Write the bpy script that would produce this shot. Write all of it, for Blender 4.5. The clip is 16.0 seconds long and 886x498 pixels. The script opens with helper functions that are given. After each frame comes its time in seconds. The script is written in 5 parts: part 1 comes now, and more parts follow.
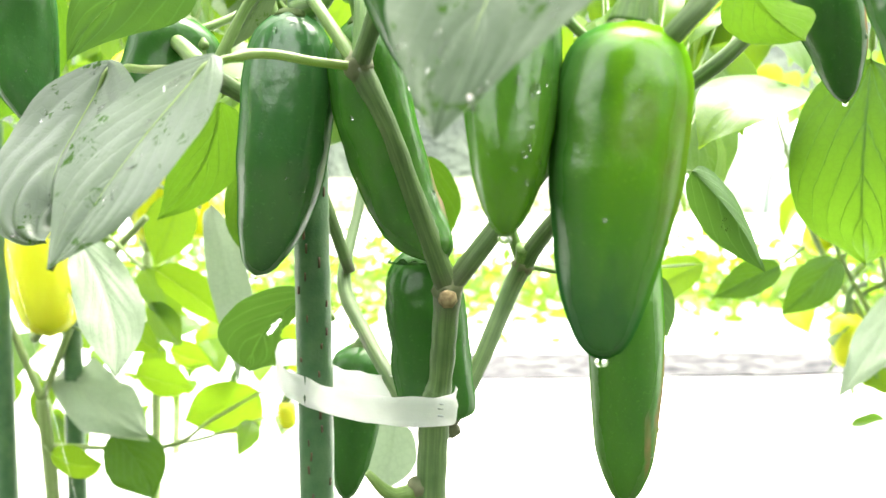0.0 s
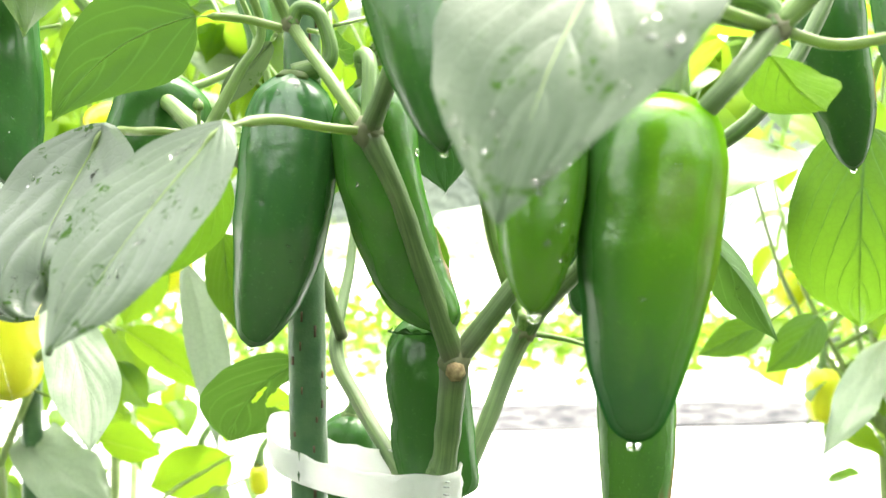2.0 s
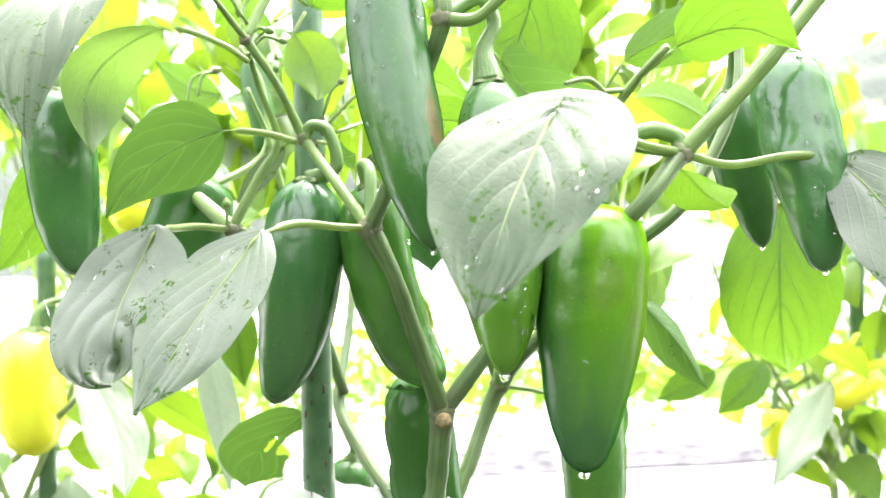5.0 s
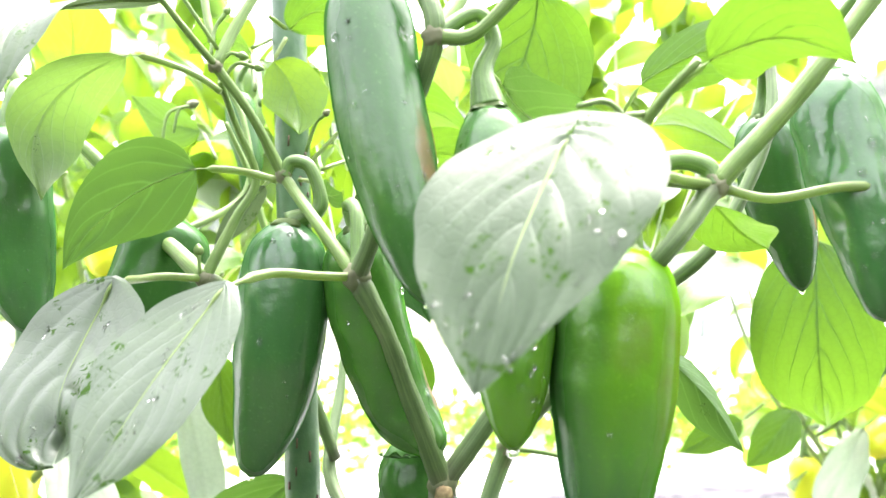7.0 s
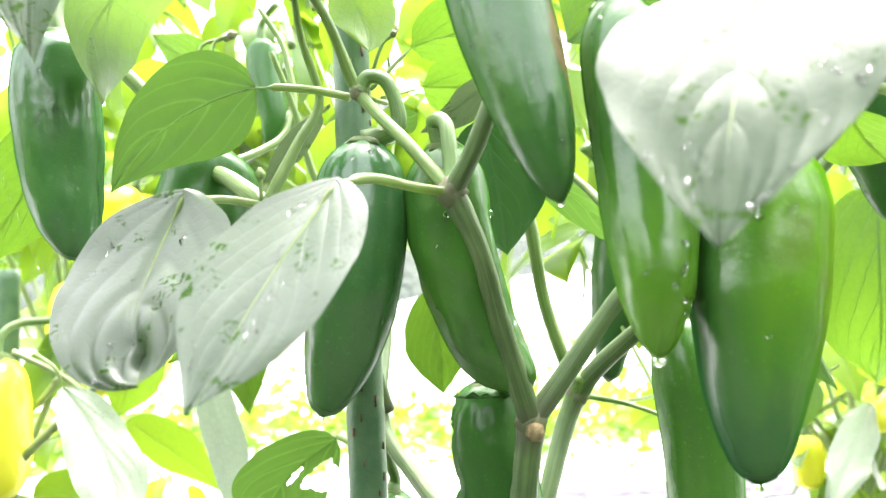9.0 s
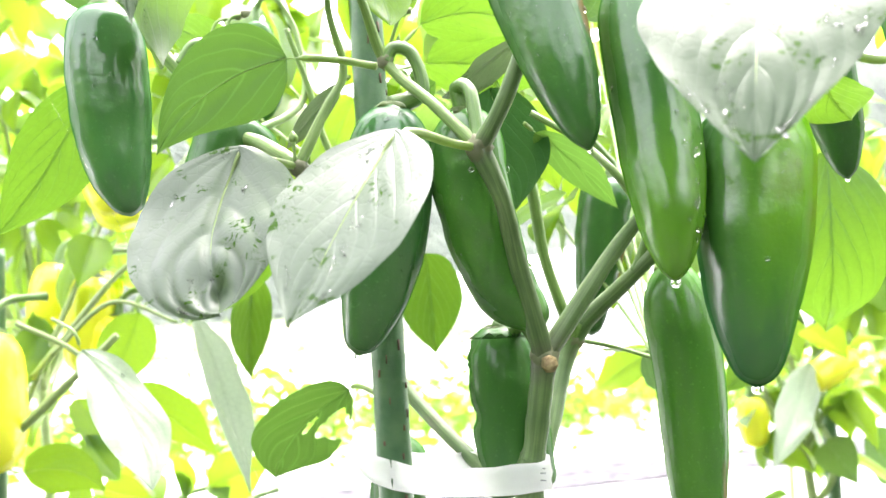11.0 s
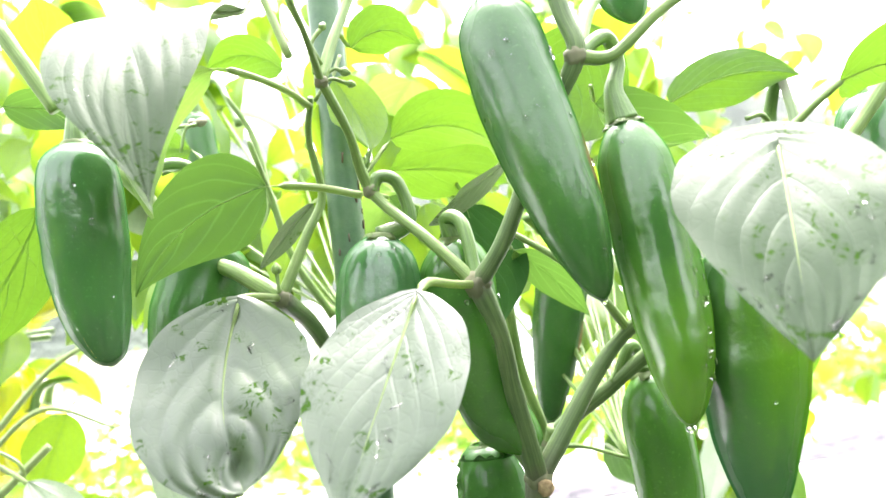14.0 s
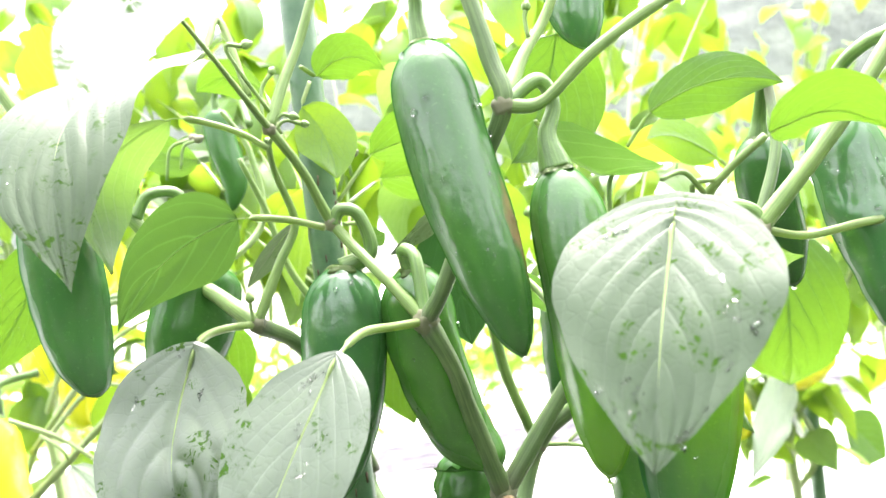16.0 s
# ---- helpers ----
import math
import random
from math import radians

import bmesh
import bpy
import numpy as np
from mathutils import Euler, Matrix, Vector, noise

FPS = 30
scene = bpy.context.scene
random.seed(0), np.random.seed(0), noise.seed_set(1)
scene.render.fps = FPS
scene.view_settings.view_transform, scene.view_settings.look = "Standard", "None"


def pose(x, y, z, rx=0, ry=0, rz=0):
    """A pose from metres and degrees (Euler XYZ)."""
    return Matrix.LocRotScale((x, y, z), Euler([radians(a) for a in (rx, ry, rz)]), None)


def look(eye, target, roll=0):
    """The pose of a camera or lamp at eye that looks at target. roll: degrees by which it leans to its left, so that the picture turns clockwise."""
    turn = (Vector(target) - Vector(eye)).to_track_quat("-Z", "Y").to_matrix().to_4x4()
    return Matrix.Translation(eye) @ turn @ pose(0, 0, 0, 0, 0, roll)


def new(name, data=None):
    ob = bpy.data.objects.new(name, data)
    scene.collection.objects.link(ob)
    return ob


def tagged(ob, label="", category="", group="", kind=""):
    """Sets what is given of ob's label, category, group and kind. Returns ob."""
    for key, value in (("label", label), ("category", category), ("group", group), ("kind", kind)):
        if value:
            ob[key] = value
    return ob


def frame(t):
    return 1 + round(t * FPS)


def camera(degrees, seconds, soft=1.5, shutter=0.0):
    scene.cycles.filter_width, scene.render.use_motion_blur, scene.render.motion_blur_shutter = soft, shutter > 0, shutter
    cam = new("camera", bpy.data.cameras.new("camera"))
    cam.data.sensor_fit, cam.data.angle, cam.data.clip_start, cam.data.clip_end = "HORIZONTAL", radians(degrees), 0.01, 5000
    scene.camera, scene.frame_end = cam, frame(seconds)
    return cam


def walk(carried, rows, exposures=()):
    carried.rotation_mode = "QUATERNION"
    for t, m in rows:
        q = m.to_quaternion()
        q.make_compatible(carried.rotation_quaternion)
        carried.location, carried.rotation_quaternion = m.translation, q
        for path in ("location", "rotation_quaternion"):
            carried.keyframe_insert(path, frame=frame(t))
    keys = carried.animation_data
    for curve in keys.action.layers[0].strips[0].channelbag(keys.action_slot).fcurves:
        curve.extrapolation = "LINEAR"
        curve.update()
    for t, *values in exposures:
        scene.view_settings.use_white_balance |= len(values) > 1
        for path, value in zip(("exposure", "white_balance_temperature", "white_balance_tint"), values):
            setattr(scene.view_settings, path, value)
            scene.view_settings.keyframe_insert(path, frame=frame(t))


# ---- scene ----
cam = camera(54.7, 16.0, soft=1.5)
cam.data.dof.use_dof, cam.data.dof.focus_distance, cam.data.dof.aperture_fstop = True, 0.34, 13.0
METRES, EYE, TILT, LEAN, TURN = 0.52, 0.42, -5.0, 0.0, 0.0
ROWS = [
    (0.0, 0.0, 0.0, 0.0, 0.0, 0.0, -0.0),
    (0.5, 0.003, 0.0015, -0.0045, -0.63, 0.28, -0.2),
    (1.0, -0.0017, 0.0116, 0.0058, -1.19, 0.95, -0.17),
    (1.5, -0.0147, 0.0452, 0.0169, -2.08, 3.15, 0.02),
    (2.0, -0.0379, 0.0254, 0.0173, -3.01, 3.1, 0.16),
    (2.5, -0.0486, -0.0032, 0.0021, -3.82, 3.05, -0.1),
    (3.0, -0.0535, -0.0374, 0.0072, -4.56, 2.99, 0.02),
    (3.5, -0.0546, -0.0837, 0.0002, -4.91, 3.08, -0.13),
    (4.0, -0.0582, -0.1074, 0.0041, -4.28, 3.35, 0.24),
    (4.5, -0.0583, -0.1208, 0.0145, -4.07, 4.24, 0.83),
    (5.0, -0.0544, -0.1153, 0.0311, -4.46, 6.16, 1.34),
    (7.5, -0.0453, -0.0305, 0.0268, -4.38, 10.04, 2.19),
    (8.0, -0.0754, -0.0274, -0.0114, -4.74, 9.77, 1.45),
    (8.5, -0.1141, 0.0057, -0.0071, -5.23, 9.53, 1.76),
    (9.0, -0.1435, 0.0344, -0.0042, -7.65, 9.26, 2.46),
    (9.5, -0.18, 0.0234, -0.0009, -10.13, 9.25, 3.8),
    (10.0, -0.2012, 0.0013, -0.0387, -11.0, 9.27, 3.72),
    (12.5, -0.2864, -0.0194, -0.0211, -15.86, 7.75, 4.38),
    (13.0, -0.3107, -0.0007, -0.006, -17.97, 9.05, 5.69),
    (13.5, -0.3195, 0.0014, 0.0179, -19.02, 9.52, 6.38),
    (14.0, -0.308, -0.0037, 0.0504, -19.83, 9.34, 7.15),
    (14.5, -0.2739, -0.0165, 0.072, -20.15, 6.91, 7.15),
    (15.0, -0.2466, -0.0324, 0.0748, -18.06, 4.16, 6.45),
    (15.5, -0.2053, -0.0644, 0.1104, -13.53, 3.92, 6.86),
    (16.0, -0.1762, -0.0711, 0.1356, -11.49, 3.74, 7.31),
]
EXPOSURE = [(0.0, 3.19, 7080, 7), (3.5, 3.25, 7000, 10), (5.0, 3.44, 6660, 19), (8.0, 3.45, 6600, 20), (12.5, 3.46, 6620, 20), (16.0, 3.45, 6600, 21)]
STEPS = [(t, pose(0, 0, EYE, TILT, LEAN, TURN) @ pose(METRES * x, METRES * y, METRES * z, 90 + pitch, roll, yaw)) for t, x, y, z, yaw, pitch, roll in ROWS]
STEPS += [
    (5.2, look((-0.029, -0.055, 0.452), (0.146, 1.938, 0.480), -1.0)),
    (7.3, look((-0.020, -0.012, 0.444), (0.122, 1.977, 0.605), -1.8)),
    (10.2, look((-0.107, -0.008, 0.394), (0.298, 1.944, 0.547), -2.9)),
]
walk(cam, sorted(STEPS, key=lambda step: step[0]), EXPOSURE)

# ---- world and light ----
world = bpy.data.worlds.new("sky")
world.use_nodes = True
scene.world = world
wn = world.node_tree.nodes
wl = world.node_tree.links
sky = wn.new("ShaderNodeTexSky")
sky.sky_type = "NISHITA"
sky.sun_disc = False
sky.sun_elevation = radians(66)
sky.sun_rotation = radians(27)
sky.air_density, sky.dust_density, sky.ozone_density = 1.0, 5.0, 1.0
cloud = wn.new("ShaderNodeHueSaturation")
cloud.inputs["Saturation"].default_value = 0.22
wl.new(sky.outputs[0], cloud.inputs["Color"])
wl.new(cloud.outputs[0], wn["Background"].inputs[0])
wn["Background"].inputs[1].default_value = 0.15
sun_data = bpy.data.lights.new("sun", "SUN")
sun_data.energy, sun_data.angle, sun_data.color = 0.9, radians(50), (1.0, 0.97, 0.92)
sun = new("sun", sun_data)
sun.matrix_world = look((0.6, 1.5, 3.6), (0, 0.3, 0.4))


# ---- materials ----
def material(name):
    m = bpy.data.materials.new(name)
    m.use_nodes = True
    return m, m.node_tree.nodes, m.node_tree.links, m.node_tree.nodes["Principled BSDF"]


def ramp(nodes, stops):
    r = nodes.new("ShaderNodeValToRGB")
    while len(r.color_ramp.elements) < len(stops):
        r.color_ramp.elements.new(0.5)
    for e, (p, c) in zip(r.color_ramp.elements, stops):
        e.position, e.color = p, (*c, 1)
    return r


def noise_tex(nodes, links, scale, detail=4.0, coords="Object"):
    tc = nodes.new("ShaderNodeTexCoord")
    n = nodes.new("ShaderNodeTexNoise")
    n.inputs["Scale"].default_value, n.inputs["Detail"].default_value = scale, detail
    links.new(tc.outputs[coords], n.inputs["Vector"])
    return n


def bump(nodes, links, height, shader, strength, distance):
    b = nodes.new("ShaderNodeBump")
    b.inputs["Strength"].default_value, b.inputs["Distance"].default_value = strength, distance
    links.new(height, b.inputs["Height"])
    links.new(b.outputs[0], shader.inputs["Normal"])
    return b


def math_node(nodes, links, op, a, b=None, clamp=False):
    n = nodes.new("ShaderNodeMath")
    n.operation, n.use_clamp = op, clamp
    for i, v in enumerate((a, b)):
        if v is None:
            continue
        if isinstance(v, (int, float)):
            n.inputs[i].default_value = v
        else:
            links.new(v, n.inputs[i])
    return n.outputs[0]


def mix_color(nodes, links, fac, a, b, blend="MIX"):
    n = nodes.new("ShaderNodeMix")
    n.data_type, n.blend_type = "RGBA", blend
    for socket, v in ((n.inputs[0], fac), (n.inputs[6], a), (n.inputs[7], b)):
        if isinstance(v, (int, float)):
            socket.default_value = v
        elif isinstance(v, tuple):
            socket.default_value = (*v, 1)
        else:
            links.new(v, socket)
    return n.outputs[2]


def pepper_material(name, dark, light, scar=(0.16, 0.10, 0.04), scars=(), tip=None, shine=0.85, shaded=None, rim_from=0.24, rim_slope=1.9):
    """Waxy fruit skin: broad colour drift, pale specks, faint lengthwise streaks; scars: corky patches (turn, length, half turn, half length, amount)."""
    m, nodes, links, shader = material(name)
    broad = noise_tex(nodes, links, 60.0, 3.0)
    coords = nodes.new("ShaderNodeTexCoord")
    stretch = nodes.new("ShaderNodeMapping")
    stretch.inputs["Scale"].default_value = (1.0, 1.0, 0.30)
    links.new(coords.outputs["Object"], stretch.inputs["Vector"])
    links.new(stretch.outputs[0], broad.inputs["Vector"])
    drift = ramp(nodes, [(0.22, dark), (0.78, light)])
    links.new(broad.outputs[0], drift.inputs[0])
    speck = noise_tex(nodes, links, 700.0, 2.0)
    spots = ramp(nodes, [(0.62, (0, 0, 0)), (0.78, (1, 1, 1))])
    links.new(speck.outputs[0], spots.inputs[0])
    freckled = mix_color(nodes, links, math_node(nodes, links, "MULTIPLY", spots.outputs[0], 0.25), drift.outputs[0],
                         tuple(min(1.0, 1.9 * c + 0.02) for c in light))
    uv = nodes.new("ShaderNodeUVMap")
    split = nodes.new("ShaderNodeSeparateXYZ")
    links.new(uv.outputs[0], split.inputs[0])
    if tip:
        ripe = math_node(nodes, links, "ADD", split.outputs[1], math_node(nodes, links, "MULTIPLY", math_node(nodes, links, "SUBTRACT", broad.outputs[0], 0.5), 0.7))
        fade = ramp(nodes, [(0.30, (0, 0, 0)), (0.85, (1, 1, 1))])
        links.new(ripe, fade.inputs[0])
        freckled = mix_color(nodes, links, fade.outputs[0], freckled, tip)
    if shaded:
        # shade down one side is painted in as a deeper green
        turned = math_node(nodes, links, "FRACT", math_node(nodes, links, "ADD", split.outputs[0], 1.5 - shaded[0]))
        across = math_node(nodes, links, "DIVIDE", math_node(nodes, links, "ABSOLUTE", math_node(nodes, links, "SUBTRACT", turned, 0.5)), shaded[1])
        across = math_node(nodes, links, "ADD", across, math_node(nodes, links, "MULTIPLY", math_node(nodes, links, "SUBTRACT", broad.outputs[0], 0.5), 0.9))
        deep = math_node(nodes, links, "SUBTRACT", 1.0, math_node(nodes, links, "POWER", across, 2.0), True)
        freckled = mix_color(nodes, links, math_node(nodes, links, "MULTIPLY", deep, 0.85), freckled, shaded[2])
    rough_noise = noise_tex(nodes, links, 160.0, 5.0)
    ragged = math_node(nodes, links, "MULTIPLY", math_node(nodes, links, "SUBTRACT", broad.outputs[0], 0.5), 0.22)
    patch = 0.0
    for at, along, half_turn, half_length, amount in scars:
        turned = math_node(nodes, links, "FRACT", math_node(nodes, links, "ADD", math_node(nodes, links, "ADD", split.outputs[0], 1.5 - at), ragged))
        across = math_node(nodes, links, "DIVIDE", math_node(nodes, links, "ABSOLUTE", math_node(nodes, links, "SUBTRACT", turned, 0.5)), half_turn)
        down = math_node(nodes, links, "DIVIDE", math_node(nodes, links, "ABSOLUTE", math_node(nodes, links, "SUBTRACT", split.outputs[1], along)), half_length)
        inside = math_node(nodes, links, "SUBTRACT", 1.25, math_node(nodes, links, "ADD", math_node(nodes, links, "POWER", across, 2.0), math_node(nodes, links, "POWER", down, 2.0)), True)
        patch = math_node(nodes, links, "MAXIMUM", patch, math_node(nodes, links, "MULTIPLY", inside, math_node(nodes, links, "MULTIPLY", rough_noise.outputs[0], 2.0 * amount), True))
    cork = mix_color(nodes, links, speck.outputs[0], scar, tuple(0.5 * c for c in scar))
    coloured = mix_color(nodes, links, patch, freckled, cork)
    links.new(coloured, shader.inputs["Base Color"])
    fine = noise_tex(nodes, links, 90.0, 4.0)
    gloss = math_node(nodes, links, "ADD", math_node(nodes, links, "MULTIPLY", patch, 0.25), math_node(nodes, links, "ADD", 0.11, math_node(nodes, links, "MULTIPLY", fine.outputs[0], 0.15)))
    facing = nodes.new("ShaderNodeLayerWeight")
    facing.inputs["Blend"].default_value = 0.5
    rim = math_node(nodes, links, "MULTIPLY", math_node(nodes, links, "SUBTRACT", facing.outputs["Facing"], rim_from, True), rim_slope, True)
    links.new(math_node(nodes, links, "ADD", gloss, math_node(nodes, links, "MULTIPLY", rim, 0.25)), shader.inputs["Roughness"])
    links.new(math_node(nodes, links, "SUBTRACT", shine, math_node(nodes, links, "MULTIPLY", rim, shine)), shader.inputs["Specular IOR Level"])
    shader.inputs["Subsurface Weight"].default_value = 0.10
    shader.inputs["Subsurface Radius"].default_value = (0.004, 0.009, 0.002)
    shader.inputs["Subsurface Scale"].default_value = 0.5
    bump(nodes, links, fine.outputs[0], shader, 0.22, 0.003)
    return m


def leaf_material(name, dark, light, glow, see_through=0.45, rough=0.34, gloss=0.5, wet=0.0, vein_show=0.55, puddle=None, veins=(5.0, 3.7, 1.2), side_veins=0.85, vein_light=0.24):
    """Leaf: paler midrib and side veins laid out in the blade's own coordinates, mottling, daylight through the blade."""
    m, nodes, links, shader = material(name)
    uv = nodes.new("ShaderNodeUVMap")
    split = nodes.new("ShaderNodeSeparateXYZ")
    links.new(uv.outputs[0], split.inputs[0])
    side = math_node(nodes, links, "ABSOLUTE", math_node(nodes, links, "SUBTRACT", split.outputs[0], 0.5))
    rib = math_node(nodes, links, "SUBTRACT", 1.0, math_node(nodes, links, "MULTIPLY", side, 42.0), True)
    wob = noise_tex(nodes, links, 60.0, 2.0)
    phase = math_node(nodes, links, "SUBTRACT", math_node(nodes, links, "ADD", 0.5, math_node(nodes, links, "MULTIPLY", split.outputs[1], veins[0])), math_node(nodes, links, "MULTIPLY", math_node(nodes, links, "POWER", side, veins[2]), 2 ** veins[2] * veins[1]))
    phase = math_node(nodes, links, "ADD", phase, math_node(nodes, links, "MULTIPLY", math_node(nodes, links, "SUBTRACT", wob.outputs[0], 0.5), 0.35))
    line = math_node(nodes, links, "ABSOLUTE", math_node(nodes, links, "SUBTRACT", math_node(nodes, links, "FRACT", phase), 0.5))
    lateral = math_node(nodes, links, "MULTIPLY", math_node(nodes, links, "SUBTRACT", 1.0, math_node(nodes, links, "MULTIPLY", line, 10.5), True), math_node(nodes, links, "SUBTRACT", 1.15, math_node(nodes, links, "MULTIPLY", side, 1.6)))
    vein = math_node(nodes, links, "MAXIMUM", rib, math_node(nodes, links, "MULTIPLY", lateral, side_veins))
    cells = nodes.new("ShaderNodeTexVoronoi")
    cells.feature = "DISTANCE_TO_EDGE"
    cells.inputs["Scale"].default_value = 230.0
    tc = nodes.new("ShaderNodeTexCoord")
    links.new(tc.outputs["Object"], cells.inputs["Vector"])
    net = math_node(nodes, links, "SUBTRACT", 1.0, math_node(nodes, links, "MULTIPLY", cells.outputs["Distance"], 9.0), True)
    mottle = noise_tex(nodes, links, 45.0, 5.0)
    info = nodes.new("ShaderNodeObjectInfo")
    tone = math_node(nodes, links, "ADD", math_node(nodes, links, "MULTIPLY", mottle.outputs[0], 0.8), math_node(nodes, links, "MULTIPLY", math_node(nodes, links, "SUBTRACT", info.outputs["Random"], 0.5), 0.5))
    body = ramp(nodes, [(0.2, dark), (0.75, light)])
    links.new(tone, body.inputs[0])
    veined = mix_color(nodes, links, math_node(nodes, links, "MULTIPLY", vein, vein_show), body.outputs[0], tuple(min(1, 2.0 * c + 0.05) for c in light))
    shader.inputs["Coat Roughness"].default_value = 0.45
    shader.inputs["Coat IOR"].default_value = 1.6
    if puddle:
        # rain water that has run together into ragged films on the waxy blade
        cluster = ramp(nodes, [(0.53, (0, 0, 0)), (0.59, (1, 1, 1))])
        links.new(noise_tex(nodes, links, 75.0, 1.5).outputs[0], cluster.inputs[0])
        fleck = noise_tex(nodes, links, 230.0, 3.0)
        fleck.inputs["Distortion"].default_value = 1.6
        blot = ramp(nodes, [(0.56, (0, 0, 0)), (0.60, (1, 1, 1))])
        links.new(fleck.outputs[0], blot.inputs[0])
        thread = math_node(nodes, links, "SUBTRACT", 1.0, math_node(nodes, links, "MULTIPLY", math_node(nodes, links, "ABSOLUTE", math_node(nodes, links, "SUBTRACT", fleck.outputs[0], 0.47)), 50.0), True)
        film = math_node(nodes, links, "MULTIPLY", cluster.outputs[0], math_node(nodes, links, "MAXIMUM", blot.outputs[0], math_node(nodes, links, "MULTIPLY", thread, 0.6)))
        veined = mix_color(nodes, links, film, veined, puddle)
        facing = nodes.new("ShaderNodeLayerWeight")
        facing.inputs["Blend"].default_value = 0.5
        dry = math_node(nodes, links, "SUBTRACT", 1.0, film)
        soft = math_node(nodes, links, "SUBTRACT", 1.0, math_node(nodes, links, "MULTIPLY", math_node(nodes, links, "POWER", facing.outputs["Facing"], 3.0), 0.90))
        links.new(math_node(nodes, links, "MULTIPLY", math_node(nodes, links, "MULTIPLY", dry, soft), wet), shader.inputs["Coat Weight"])
        links.new(math_node(nodes, links, "SUBTRACT", rough, math_node(nodes, links, "MULTIPLY", film, rough - 0.15)), shader.inputs["Roughness"])
        links.new(math_node(nodes, links, "MULTIPLY", soft, math_node(nodes, links, "SUBTRACT", gloss, math_node(nodes, links, "MULTIPLY", film, gloss - 0.12))), shader.inputs["Specular IOR Level"])
    else:
        shader.inputs["Roughness"].default_value = rough
        shader.inputs["Specular IOR Level"].default_value = gloss
        shader.inputs["Coat Weight"].default_value = wet
    links.new(veined, shader.inputs["Base Color"])
    height = math_node(nodes, links, "ADD", math_node(nodes, links, "MULTIPLY", vein, -0.5), math_node(nodes, links, "ADD", math_node(nodes, links, "MULTIPLY", net, -0.12), mottle.outputs[0]))
    bump(nodes, links, height, shader, 0.35, 0.0010)
    trans = nodes.new("ShaderNodeBsdfTranslucent")
    lit = mix_color(nodes, links, math_node(nodes, links, "ADD", math_node(nodes, links, "MULTIPLY", vein, 0.85), math_node(nodes, links, "MULTIPLY", net, 0.22), True), glow, tuple(vein_light * c for c in glow))
    lit = mix_color(nodes, links, math_node(nodes, links, "MULTIPLY", mottle.outputs[0], 0.5), lit, tuple(0.6 * c for c in glow))
    links.new(lit, trans.inputs["Color"])
    both = nodes.new("ShaderNodeMixShader")
    both.inputs[0].default_value = see_through
    links.new(shader.outputs[0], both.inputs[1])
    links.new(trans.outputs[0], both.inputs[2])
    links.new(both.outputs[0], nodes["Material Output"].inputs[0])
    return m


def stem_material(name, a, b, mark, rough=0.5, blush=None):
    m, nodes, links, shader = material(name)
    n = noise_tex(nodes, links, 60.0, 5.0)
    c = ramp(nodes, [(0.3, a), (0.62, b), (0.80, mark)])
    links.new(n.outputs[0], c.inputs[0])
    uv = nodes.new("ShaderNodeUVMap")
    w = nodes.new("ShaderNodeTexWave")
    w.wave_type, w.bands_direction = "BANDS", "X"
    w.inputs["Scale"].default_value, w.inputs["Distortion"].default_value, w.inputs["Detail"].default_value = 2.6, 1.5, 3.0
    links.new(uv.outputs[0], w.inputs["Vector"])
    streak = mix_color(nodes, links, math_node(nodes, links, "MULTIPLY", w.outputs[0], 0.20), c.outputs[0], tuple(min(1, 1.7 * v) for v in b))
    fibre_map = nodes.new("ShaderNodeMapping")
    fibre_map.inputs["Scale"].default_value = (34.0, 5.0, 1.0)
    links.new(uv.outputs[0], fibre_map.inputs["Vector"])
    fibre = nodes.new("ShaderNodeTexNoise")
    fibre.inputs["Scale"].default_value, fibre.inputs["Detail"].default_value = 1.0, 3.0
    links.new(fibre_map.outputs[0], fibre.inputs["Vector"])
    thread = ramp(nodes, [(0.40, (1, 1, 1)), (0.60, (0, 0, 0))])
    links.new(fibre.outputs[0], thread.inputs[0])
    streak = mix_color(nodes, links, math_node(nodes, links, "MULTIPLY", thread.outputs[0], 0.45), streak, tuple(0.62 * v for v in a))
    if blush:
        split = nodes.new("ShaderNodeSeparateXYZ")
        links.new(uv.outputs[0], split.inputs[0])
        end = math_node(nodes, links, "MINIMUM", split.outputs[1], math_node(nodes, links, "SUBTRACT", 1.0, split.outputs[1]))
        near = math_node(nodes, links, "SUBTRACT", 1.0, math_node(nodes, links, "MULTIPLY", math_node(nodes, links, "ADD", end, math_node(nodes, links, "MULTIPLY", math_node(nodes, links, "SUBTRACT", n.outputs[0], 0.5), 0.08)), 13.0), True)
        streak = mix_color(nodes, links, math_node(nodes, links, "MULTIPLY", near, 0.6), streak, blush)
    links.new(streak, shader.inputs["Base Color"])
    shader.inputs["Roughness"].default_value = rough
    f = noise_tex(nodes, links, 500.0, 4.0)
    bump(nodes, links, math_node(nodes, links, "ADD", math_node(nodes, links, "MULTIPLY", fibre.outputs[0], 1.2), f.outputs[0]), shader, 0.25, 0.0008)
    return m


def plain_material(name, a, b, scale, rough=0.5, relief=0.2, distance=0.002, metal=0.0):
    m, nodes, links, shader = material(name)
    n = noise_tex(nodes, links, scale, 6.0)
    c = ramp(nodes, [(0.35, a), (0.68, b)])
    links.new(n.outputs[0], c.inputs[0])
    links.new(c.outputs[0], shader.inputs["Base Color"])
    shader.inputs["Roughness"].default_value, shader.inputs["Metallic"].default_value = rough, metal
    f = noise_tex(nodes, links, scale * 7, 4.0)
    bump(nodes, links, f.outputs[0], shader, relief, distance)
    return m


